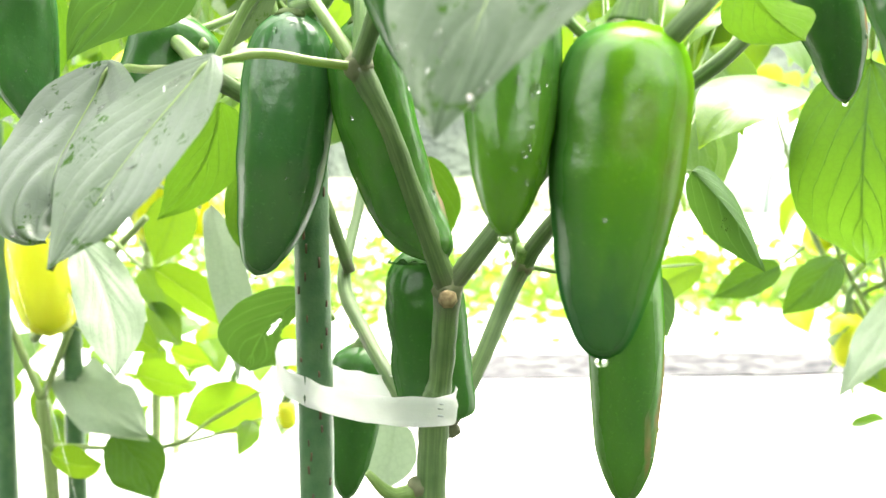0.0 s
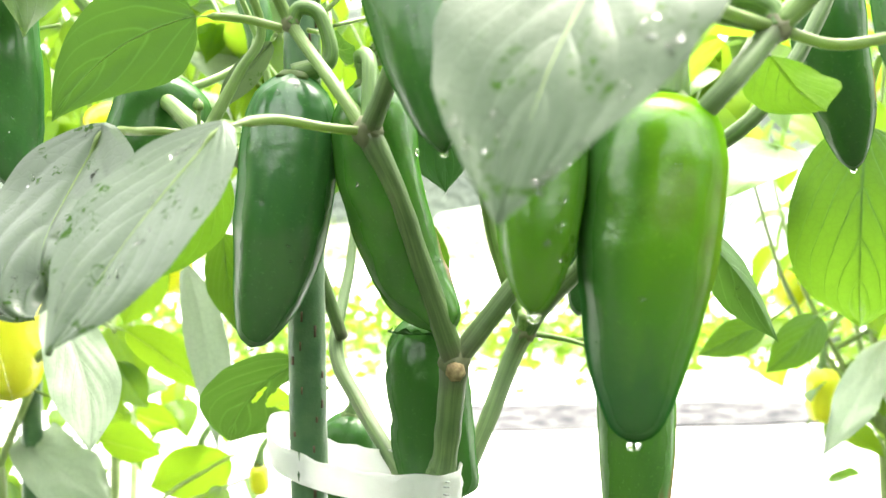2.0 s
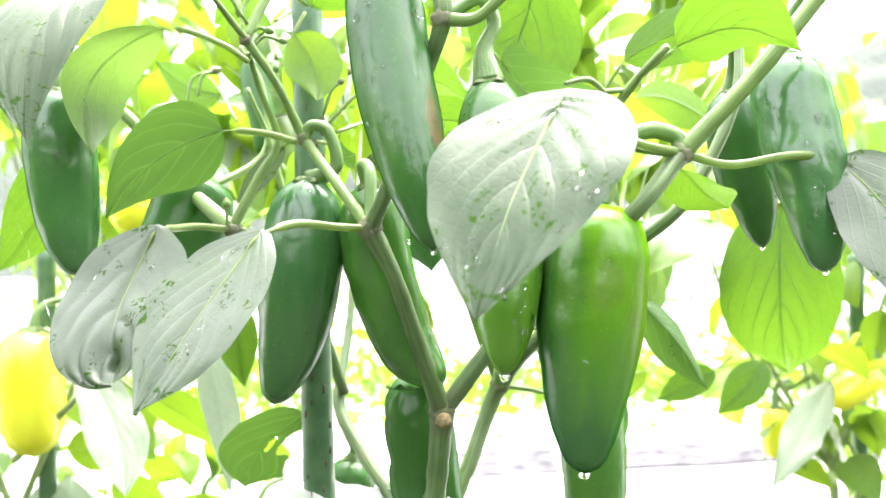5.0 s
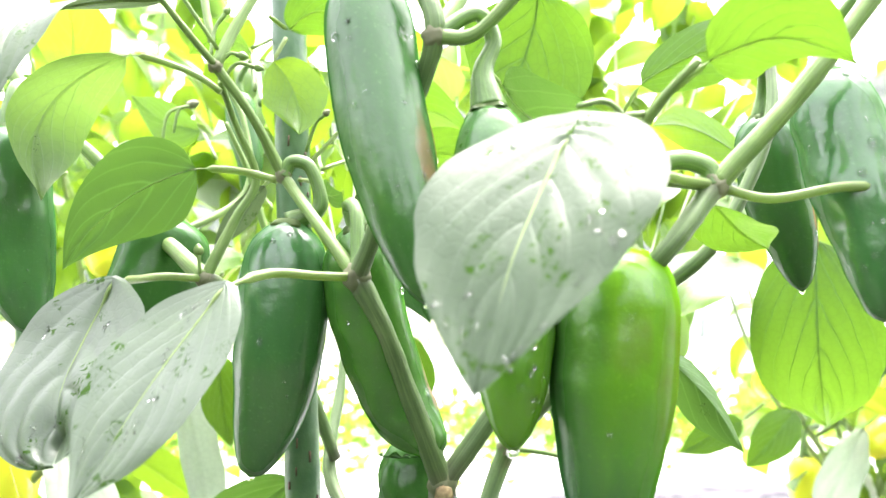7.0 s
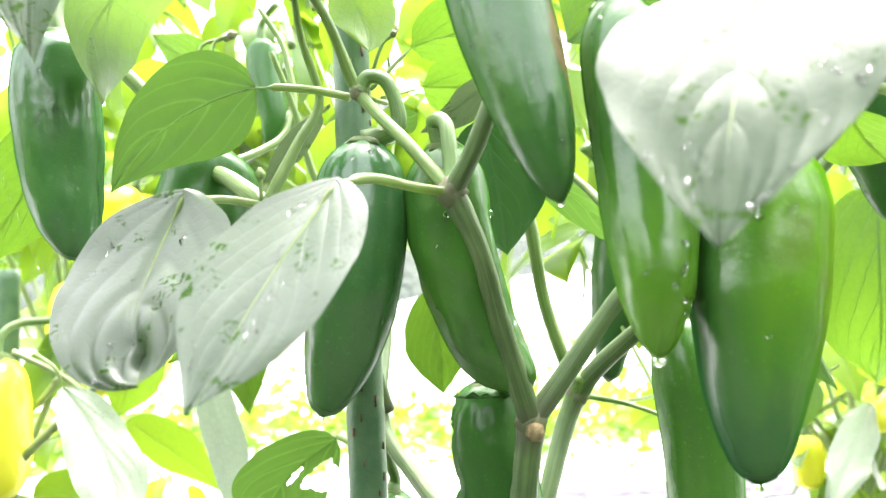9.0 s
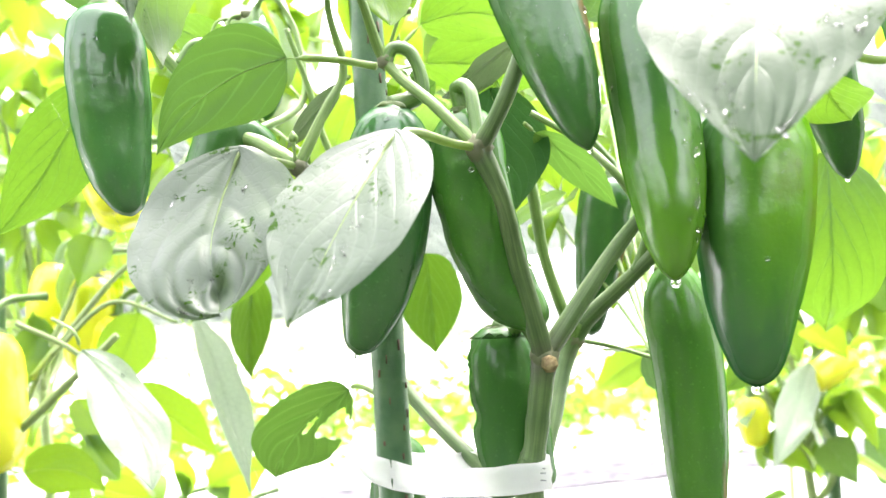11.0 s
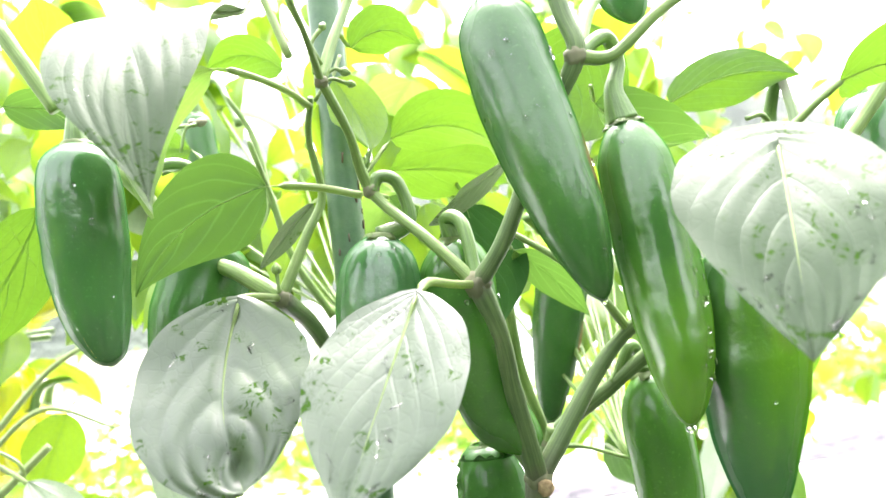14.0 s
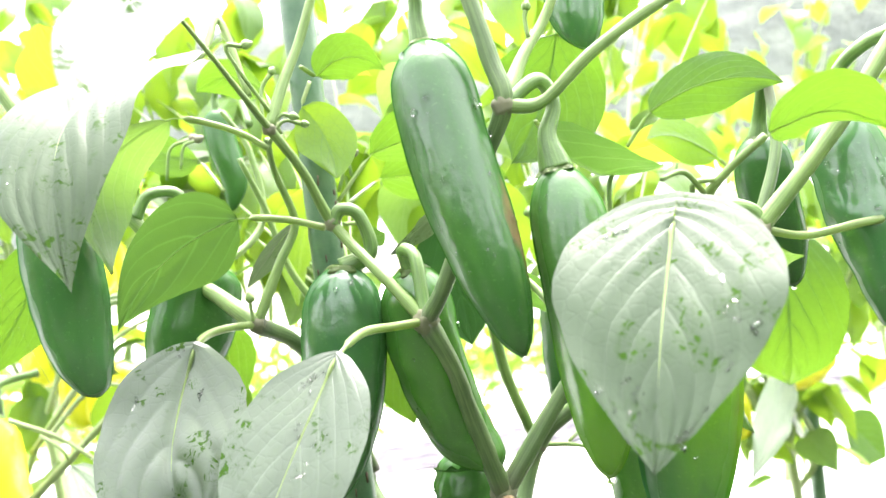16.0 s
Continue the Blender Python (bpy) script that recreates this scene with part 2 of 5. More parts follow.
PEPPER_DARK = pepper_material("pepper_skin_dark", (0.030, 0.113, 0.037), (0.053, 0.172, 0.041), shine=0.95)
# the bright fruit's darker side is shade held in its skin colour
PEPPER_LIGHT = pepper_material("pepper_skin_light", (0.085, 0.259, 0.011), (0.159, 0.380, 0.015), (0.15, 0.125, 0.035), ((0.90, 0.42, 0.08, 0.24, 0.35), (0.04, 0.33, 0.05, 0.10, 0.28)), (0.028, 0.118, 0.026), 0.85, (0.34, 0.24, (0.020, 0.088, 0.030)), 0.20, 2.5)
PEPPER_SCAR = pepper_material("pepper_skin_scarred", (0.033, 0.124, 0.023), (0.064, 0.205, 0.025), (0.34, 0.26, 0.17), ((0.78, 0.55, 0.075, 0.34, 1.1),))
PEPPER_STREAK = pepper_material("pepper_skin_streaked", (0.022, 0.085, 0.022), (0.040, 0.135, 0.024), (0.26, 0.15, 0.075), ((0.80, 0.62, 0.06, 0.20, 0.9), (0.93, 0.60, 0.04, 0.16, 0.6)), None, 0.7)
PEPPER_TAN = pepper_material("pepper_skin_tan_patch", (0.020, 0.078, 0.021), (0.036, 0.122, 0.024), (0.30, 0.19, 0.09), ((0.93, 0.50, 0.06, 0.13, 1.0), (0.90, 0.72, 0.05, 0.10, 1.0), (0.82, 0.25, 0.05, 0.06, 0.7)), None, 0.5)
PEPPER_MID = pepper_material("pepper_skin_green", (0.026, 0.103, 0.022), (0.051, 0.161, 0.023), (0.28, 0.20, 0.08), ((0.80, 0.24, 0.045, 0.07, 0.9),), (0.082, 0.225, 0.016), 0.8)
PEPPER_FRESH = pepper_material("pepper_skin_fresh", (0.040, 0.135, 0.022), (0.068, 0.205, 0.024), (0.26, 0.17, 0.075), ((0.87, 0.55, 0.04, 0.22, 0.9), (0.95, 0.68, 0.03, 0.14, 0.7)), None, 0.55)
# shaded copy of the dark skin for fruit at the back: deeper green, duller
PEPPER_SHADE = pepper_material("pepper_skin_in_shade", (0.027, 0.098, 0.024), (0.045, 0.145, 0.028), shine=0.4)
PEPPER_YELLOW = pepper_material("pepper_skin_yellow", (0.76, 0.74, 0.030), (0.85, 0.85, 0.05))
LEAF = leaf_material("leaf_green", (0.030, 0.086, 0.019), (0.056, 0.140, 0.028), (0.100, 0.222, 0.013), 0.42, 0.5, 0.3, side_veins=1.0, vein_light=0.26)
LEAF_SHEEN = leaf_material("leaf_wet", (0.050, 0.082, 0.050), (0.080, 0.118, 0.072), (0.12, 0.20, 0.07), 0.14, 0.38, 0.52, 0.39, 0.20, (0.024, 0.072, 0.004))
LEAF_LOOPED = leaf_material("leaf_wet_looped_veins", (0.050, 0.082, 0.050), (0.080, 0.118, 0.072), (0.12, 0.20, 0.07), 0.14, 0.38, 0.55, 0.38, 0.30, (0.024, 0.072, 0.004), (3.5, 2.6, 1.8), 0.15)
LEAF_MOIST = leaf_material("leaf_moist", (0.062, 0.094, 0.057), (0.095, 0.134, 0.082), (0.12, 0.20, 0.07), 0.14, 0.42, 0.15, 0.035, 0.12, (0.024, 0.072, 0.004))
LEAF_BACK = leaf_material("leaf_light_underside", (0.075, 0.150, 0.048), (0.115, 0.205, 0.072), (0.20, 0.37, 0.055), 0.40, 0.5, 0.4, 0.05, 0.6)
LEAF_PALE = leaf_material("leaf_pale_underside", (0.125, 0.180, 0.115), (0.185, 0.250, 0.165), (0.37, 0.48, 0.32), 0.45, 0.45, 0.45, 0.18, 0.45)
LEAF_DARK = leaf_material("leaf_deep_green", (0.032, 0.090, 0.018), (0.056, 0.140, 0.026), (0.10, 0.23, 0.030), 0.28, 0.45, 0.35, 0.0, 0.55, veins=(3.7, 2.5, 1.3), side_veins=0.6, vein_light=0.9)
# darker, less see-through leaf green: the shade behind the fork is in the colour
LEAF_SHADE = leaf_material("leaf_in_shade", (0.020, 0.080, 0.018), (0.036, 0.118, 0.024), (0.05, 0.14, 0.02), 0.12, 0.55, 0.12, 0.0, 0.12, vein_light=0.6)
LEAF_YOUNG = leaf_material("leaf_young", (0.045, 0.125, 0.022), (0.075, 0.180, 0.028), (0.235, 0.405, 0.020), 0.58, vein_light=0.5)
STEM = stem_material("stem_bark", (0.070, 0.132, 0.046), (0.128, 0.205, 0.074), (0.145, 0.148, 0.090), 0.5, (0.110, 0.088, 0.080))
STEM_YOUNG = stem_material("stem_young", (0.100, 0.190, 0.042), (0.175, 0.280, 0.075), (0.21, 0.31, 0.10))
STALK = stem_material("fruit_stalk", (0.070, 0.155, 0.034), (0.115, 0.215, 0.052), (0.15, 0.24, 0.07), 0.4)
RIB = stem_material("leaf_rib", (0.16, 0.25, 0.075), (0.24, 0.34, 0.12), (0.26, 0.34, 0.15), 0.4)
rib_glow = RIB.node_tree.nodes.new("ShaderNodeBsdfTranslucent")
rib_glow.inputs["Color"].default_value = (0.34, 0.48, 0.14, 1)
rib_mix = RIB.node_tree.nodes.new("ShaderNodeMixShader")
rib_mix.inputs[0].default_value = 0.35
RIB.node_tree.links.new(RIB.node_tree.nodes["Principled BSDF"].outputs[0], rib_mix.inputs[1])
RIB.node_tree.links.new(rib_glow.outputs[0], rib_mix.inputs[2])
RIB.node_tree.links.new(rib_mix.outputs[0], RIB.node_tree.nodes["Material Output"].inputs[0])
# lit copy of the young stem: light from above is put into the colour
STEM_SKYLIT = stem_material("stem_skylit", (0.20, 0.29, 0.10), (0.28, 0.37, 0.15), (0.30, 0.36, 0.18))
STEM_NODE = stem_material("stem_node", (0.105, 0.135, 0.062), (0.205, 0.200, 0.120), (0.100, 0.062, 0.070), 0.7)
CUT = plain_material("cut_wood", (0.30, 0.22, 0.11), (0.55, 0.43, 0.23), 500, 0.9, 0.8)
STAKE = plain_material("stake_plastic", (0.048, 0.122, 0.056), (0.082, 0.168, 0.078), 90, 0.38, 0.25, 0.001)
STAKE_MARK = plain_material("stake_scratch", (0.060, 0.045, 0.030), (0.130, 0.080, 0.050), 200, 0.7)
TAPE = plain_material("tie_tape", (0.84, 0.85, 0.85), (0.92, 0.93, 0.92), 120, 0.35, 0.15)
tape_out = TAPE.node_tree.nodes["Material Output"]
tape_glow = TAPE.node_tree.nodes.new("ShaderNodeBsdfTranslucent")
tape_glow.inputs["Color"].default_value = (0.93, 0.95, 0.94, 1)
tape_mix = TAPE.node_tree.nodes.new("ShaderNodeMixShader")
tape_mix.inputs[0].default_value = 0.45
TAPE.node_tree.links.new(TAPE.node_tree.nodes["Principled BSDF"].outputs[0], tape_mix.inputs[1])
TAPE.node_tree.links.new(tape_glow.outputs[0], tape_mix.inputs[2])
TAPE.node_tree.links.new(tape_mix.outputs[0], tape_out.inputs[0])
TAPE_PRINT = plain_material("tape_print", (0.40, 0.42, 0.44), (0.52, 0.54, 0.55), 300, 0.6)
FILM = plain_material("mulch_film_white", (0.50, 0.52, 0.54), (0.72, 0.73, 0.73), 5, 0.45, 0.6, 0.02)
DARK_GROUND = plain_material("dark_ground", (0.016, 0.022, 0.012), (0.045, 0.052, 0.028), 14, 0.95, 1.0, 0.02)
SOIL = plain_material("soil", (0.16, 0.15, 0.12), (0.28, 0.26, 0.22), 14, 0.95, 1.0, 0.02)
GREY_STRIP = plain_material("mottled_grey", (0.055, 0.057, 0.064), (0.20, 0.20, 0.205), 22, 0.95, 1.0, 0.02)
GREY_STRIP.node_tree.nodes["Principled BSDF"].inputs["Specular IOR Level"].default_value = 0.1
HILL = plain_material("wooded_hill", (0.035, 0.055, 0.042), (0.085, 0.115, 0.085), 0.15, 0.95, 1.0, 2.0)
VINYL = plain_material("greenhouse_vinyl", (0.68, 0.70, 0.72), (0.82, 0.83, 0.84), 2, 0.3, 0.3, 0.02)

WATER, water_nodes, water_links, water_shader = material("water")
water_shader.inputs["Base Color"].default_value = (1, 1, 1, 1)
water_shader.inputs["Roughness"].default_value = 0.0
water_shader.inputs["IOR"].default_value = 1.33
water_shader.inputs["Transmission Weight"].default_value = 1.0


# ---- builders ----
def part(name, bm, mat, parent=None, label=""):
    mesh = bpy.data.meshes.new(name)
    bmesh.ops.recalc_face_normals(bm, faces=bm.faces) if len(bm.faces) < 4000 else None
    bm.to_mesh(mesh)
    bm.free()
    mesh.materials.append(mat)
    for p in mesh.polygons:
        p.use_smooth = True
    ob = new(name, mesh)
    ob.parent = parent
    return tagged(ob, label)


def thing(name, at, label, category, group="", kind=""):
    ob = new(name)
    ob.location = at
    ob.empty_display_size = 0.01
    bpy.context.view_layer.update()
    return tagged(ob, label, category, group, kind)


def under(ob, parent):
    """Hang ob, built in world coordinates, on parent without moving it."""
    ob.parent = parent
    shift = Vector(parent.location)
    if parent.parent:
        shift = shift + Vector(parent.parent.location)
    ob.matrix_parent_inverse = Matrix.Translation(-shift)
    return ob


def spline(points, n):
    """n + 1 places along a smooth line through the points."""
    p = [Vector(q) for q in points]
    if len(p) == 2:
        return [p[0].lerp(p[1], i / n) for i in range(n + 1)]
    p = [2 * p[0] - p[1]] + p + [2 * p[-1] - p[-2]]
    out = []
    spans = len(p) - 3
    for i in range(n + 1):
        s = min(i / n * spans, spans - 1e-6)
        k = int(s)
        t = s - k
        a, b, c, d = p[k:k + 4]
        out.append(0.5 * (2 * b + (c - a) * t + (2 * a - 5 * b + 4 * c - d) * t * t + (3 * b - a - 3 * c + d) * t ** 3))
    return out


def sweep(bm, line, radius, seg=12, shape=None, ends=True):
    """A skin round a line; radius(u), shape(u, angle) -> factor. Leaves a UV of turn and length."""
    uv = bm.loops.layers.uv.verify()
    n = len(line) - 1
    tangent = [(line[min(i + 1, n)] - line[max(i - 1, 0)]).normalized() for i in range(n + 1)]
    side = tangent[0].orthogonal().normalized()
    ref = Vector((0.31, -0.92, 0.24))
    ref = ref - tangent[0] * ref.dot(tangent[0])
    if ref.length > 0.1:
        side = ref.normalized()
    rings = []
    for i in range(n + 1):
        side = (side - tangent[i] * side.dot(tangent[i])).normalized()
        up = tangent[i].cross(side)
        u = i / n
        ring = []
        for j in range(seg):
            a = 2 * math.pi * j / seg
            r = radius(u) * (shape(u, a) if shape else 1.0)
            ring.append(bm.verts.new(line[i] + (side * math.cos(a) + up * math.sin(a)) * r))
        rings.append(ring)
    for i in range(n):
        for j in range(seg):
            k = (j + 1) % seg
            f = bm.faces.new((rings[i][j], rings[i][k], rings[i + 1][k], rings[i + 1][j]))
            for loop, (a, b) in zip(f.loops, ((j, i), (j + 1, i), (j + 1, i + 1), (j, i + 1))):
                loop[uv].uv = (a / seg, b / n)
    if ends:
        bm.faces.new(rings[0][::-1])
        bm.faces.new(rings[-1])
    return rings


def table(stops):
    """A smooth function of u through (u, value) stops."""
    us, ys = [s[0] for s in stops], [s[1] for s in stops]
    steps = [(y1 - y0) / (u1 - u0) for u0, u1, y0, y1 in zip(us, us[1:], ys, ys[1:])]
    slopes = [steps[0]] + [2 * a * b / (a + b) if a * b > 0 else 0.0 for a, b in zip(steps, steps[1:])] + [steps[-1]]

    def f(u):
        for i in range(len(steps)):
            if u <= us[i + 1]:
                h = us[i + 1] - us[i]
                k = (u - us[i]) / h
                return ys[i] * (1 + 2 * k) * (1 - k) ** 2 + h * slopes[i] * k * (1 - k) ** 2 + ys[i + 1] * k * k * (3 - 2 * k) + h * slopes[i + 1] * k * k * (k - 1)
        return ys[-1]
    return f


def stem(name, points, radii, mat, parent, label="", seg=18, ridge=0.018):
    """A stem or twig: ridged skin along a line, thickness from end to end, a little knobbly."""
    length = sum((Vector(b) - Vector(a)).length for a, b in zip(points, points[1:]))
    n = max(8, min(60, int(length / 0.0035)))
    line = spline(points, n)
    seed = Vector((points[0][0] * 91, points[0][1] * 57, points[0][2] * 73))
    k = len(radii) - 1

    def radius(u):
        s = min(u * k, k - 1e-6)
        i = int(s)
        r = radii[i] + (radii[i + 1] - radii[i]) * (s - i)
        return r * (1 + 0.10 * noise.noise(seed + Vector((u * length * 90, 0, 0))))

    bm = bmesh.new()
    sweep(bm, line, radius, seg, lambda u, a: 1 + ridge * math.cos(5 * a + 2 * u))
    return under(part(name, bm, mat, None, label), parent)


def knot(points, size, parent, mat=None):
    """A swollen joint of a stem, with rough bark."""
    bm = bmesh.new()
    bmesh.ops.create_icosphere(bm, subdivisions=3, radius=1.0)
    at = Vector(points)
    for v in bm.verts:
        d = v.co.normalized()
        v.co = at + d * size * 0.78 * (1 + 0.30 * noise.noise(d * 2.2 + at * 60) + 0.10 * noise.noise(d * 6 + at * 90))
    return under(part("node", bm, mat or STEM_NODE, None, "knobbly brown-violet stem joint"), parent)


def droplet(bm, at, size, up=(0, 0, 1), flat=0.55, seg=8, ragged=0.0):
    """One bead of water pressed on a surface with normal up; ragged ones run out into puddles."""
    turn = Vector((0, 0, 1)).rotation_difference(Vector(up)).to_matrix().to_4x4()
    place = Matrix.Translation(at) @ turn @ Matrix.Diagonal((1, 1, flat, 1))
    made = bmesh.ops.create_uvsphere(bm, u_segments=seg, v_segments=6, radius=size)
    spread = 1 + ragged * noise.noise(Vector(at) * 700)
    for v in made["verts"]:
        k = 1 + ragged * noise.noise(v.co / size * 1.3 + Vector(at) * 300)
        v.co = place @ Vector((v.co.x * k * spread, v.co.y * k / spread, v.co.z))


LONG = ((0, 0.30), (0.03, 0.62), (0.10, 0.92), (0.20, 1.0), (0.45, 0.96), (0.70, 0.77), (0.88, 0.48), (0.96, 0.27), (1, 0.05))
CURVED = ((0, 0.30), (0.03, 0.62), (0.10, 0.92), (0.20, 1.0), (0.45, 0.98), (0.70, 0.84), (0.90, 0.52), (0.97, 0.34), (1, 0.05))
BELL = ((0, 0.28), (0.02, 0.50), (0.06, 0.78), (0.12, 0.93), (0.22, 1.0), (0.42, 1.0), (0.66, 0.84), (0.80, 0.68), (0.91, 0.48), (0.97, 0.31), (1, 0.05))
STUB = ((0, 0.40), (0.025, 0.62), (0.07, 0.82), (0.14, 0.95), (0.26, 1.0), (0.60, 0.97), (0.85, 0.78), (0.95, 0.48), (1, 0.05))
STOUT = ((0, 0.22), (0.03, 0.46), (0.08, 0.72), (0.17, 0.92), (0.32, 1.0), (0.60, 0.98), (0.85, 0.80), (0.95, 0.5), (1, 0.05))


def pepper(points, thick, profile, skin, stalk, label, drop=0.0, beads=0, turn=0.0, lobes=0.035, group="hanging peppers", category="pepper", stalk_r=0.0028, wave=0.028, seg=36, flare=1.7, torn=0.0):
    """A hanging pepper: body from the shoulder to the tip, a cap of sepals and a bent stalk that ends on the plant."""
    top = Vector(points[0])
    home = thing("pepper", top, label, category, group)
    n = 46 if seg > 24 else 22
    line = spline(points, n)
    seed = top * 37
    f = table(profile)

    def skin_shape(u, a):
        b = a + turn
        swell = 1 + lobes * math.cos(3 * b + 0.6 * u) * (1 - 0.6 * u) + 0.5 * lobes * math.cos(2 * b + 1.3)
        dents = wave * noise.noise(seed + Vector((math.cos(b) * 0.9, math.sin(b) * 0.9, u * 4.2))) + 0.5 * wave * noise.noise(seed + Vector((math.cos(b) * 2.1, math.sin(b) * 2.1, u * 9)))
        if torn:
            d = math.atan2(math.sin(a - 2.15), math.cos(a - 2.15))
            dents -= torn * 0.22 * abs(noise.noise(Vector((math.cos(a) * 2.3, math.sin(a) * 2.3, u * 16)))) * math.exp(-(u / 0.16) ** 2 - (d / 1.3) ** 2)
            dents -= torn * 0.10 * math.exp(-((u - 0.34) / 0.030) ** 2 - (d / 0.34) ** 2)
        return 1 + (swell - 1 + dents * 1.6) * min(1.0, 0.2 + 6 * u)

    bm = bmesh.new()
    sweep(bm, line, lambda u: thick * f(u), seg, skin_shape)
    body = under(part("body", bm, skin), home)
    axis = (line[1] - line[0]).normalized()
    side = axis.orthogonal().normalized()
    up = axis.cross(side)
    if torn:
        # ragged rim of skin that stands up where the shoulder split
        bm = bmesh.new()
        strip = []
        for j in range(41):
            a = -3.0 + 3.0 * j / 40
            out = Vector((math.cos(a), math.sin(a), 0))
            rise = 0.0008 + 0.0090 * max(0.0, noise.noise(Vector((j * 0.21, 4.0, 0)))) + 0.0008 * noise.noise(Vector((j * 0.9, 1.0, 0)))
            foot = line[2] + out * thick * 0.80
            lean = out * 0.0016 * noise.noise(Vector((j * 0.25, 9.0, 0)))
            strip.append([bm.verts.new(foot + lean * k + (Vector((0, 0, 1)) - 0.55 * out) * rise * k) for k in (0.0, 0.5, 1.0)])
        for a, b in zip(strip, strip[1:]):
            for k in range(2):
                bm.faces.new((a[k], b[k], b[k + 1], a[k + 1]))
        bmesh.ops.solidify(bm, geom=bm.faces[:], thickness=0.0006)
        under(part("torn_skin", bm, skin, None, "ragged torn rim of skin"), home)
    # cap of sepals
    bm = bmesh.new()
    rings = []
    cap = max(stalk_r * flare * 1.15, thick * 0.45)
    for i in range(5):
        k = i / 4
        ring = []
        for j in range(30):
            a = 2 * math.pi * j / 30
            lobe = 1 + 0.16 * k * math.cos(5 * a) + 0.05 * noise.noise(seed + Vector((j * 0.8, k, 0)))
            r = (stalk_r * 1.5 + (cap - stalk_r * 1.5) * k) * lobe
            drop_down = thick * (-0.09 + 0.02 * k + 0.17 * k ** 2)
            ring.append(bm.verts.new(line[0] + (side * math.cos(a) + up * math.sin(a)) * r + axis * (drop_down + 0.0006)))
        rings.append(ring)
    for a, b in zip(rings, rings[1:]):
        for j in range(30):
            bm.faces.new((a[j], a[(j + 1) % 30], b[(j + 1) % 30], b[j]))
    bmesh.ops.solidify(bm, geom=bm.faces[:], thickness=-0.0008)
    under(part("calyx", bm, STEM_YOUNG, None, "pale green cap of sepals"), home)
    if stalk:
        pts = [line[0] + axis * thick * 0.05] + [Vector(p) for p in stalk]
        m = max(12, 8 * len(pts))
        bm = bmesh.new()
        widen = table(((0, flare), (0.10, 1 + 0.68 * (flare - 1)), (0.24, 1 + 0.25 * (flare - 1)), (0.45, 1.0), (0.9, 1.0), (1, 1.25)))
        sweep(bm, spline(pts, m), lambda u: stalk_r * widen(u), 12, lambda u, a: 1 + 0.07 * math.cos(5 * a))
        under(part("stalk", bm, STALK, None, "bent green fruit stalk"), home)
    if drop:
        bm = bmesh.new()
        droplet(bm, line[-1] - Vector((0, 0, 0.25 * drop)), drop, flat=0.8, seg=14)
        under(part("water_drop", bm, WATER, None, "clear hanging water drop"), home)
    if beads:
        rng = random.Random(int(1e4 * abs(top.x + 3 * top.z)))
        bm = bmesh.new()
        for _ in range(beads):
            i = rng.randint(2, int(n * 0.85))
            t = (line[i + 1] - line[i]).normalized()
            out = Vector((rng.uniform(-1, 1), rng.uniform(-1.4, 0.2), rng.uniform(-0.3, 0.5)))
            out = (out - t * out.dot(t)).normalized()
            place = line[i] + out * thick * f(i / n) * 0.985
            droplet(bm, place, 0.0004 + 0.0013 * rng.random() ** 2, out, 0.5)
        tagged(under(part("rainwater", bm, WATER, None, "clear beads of water"), home), kind="stuff")
    return home


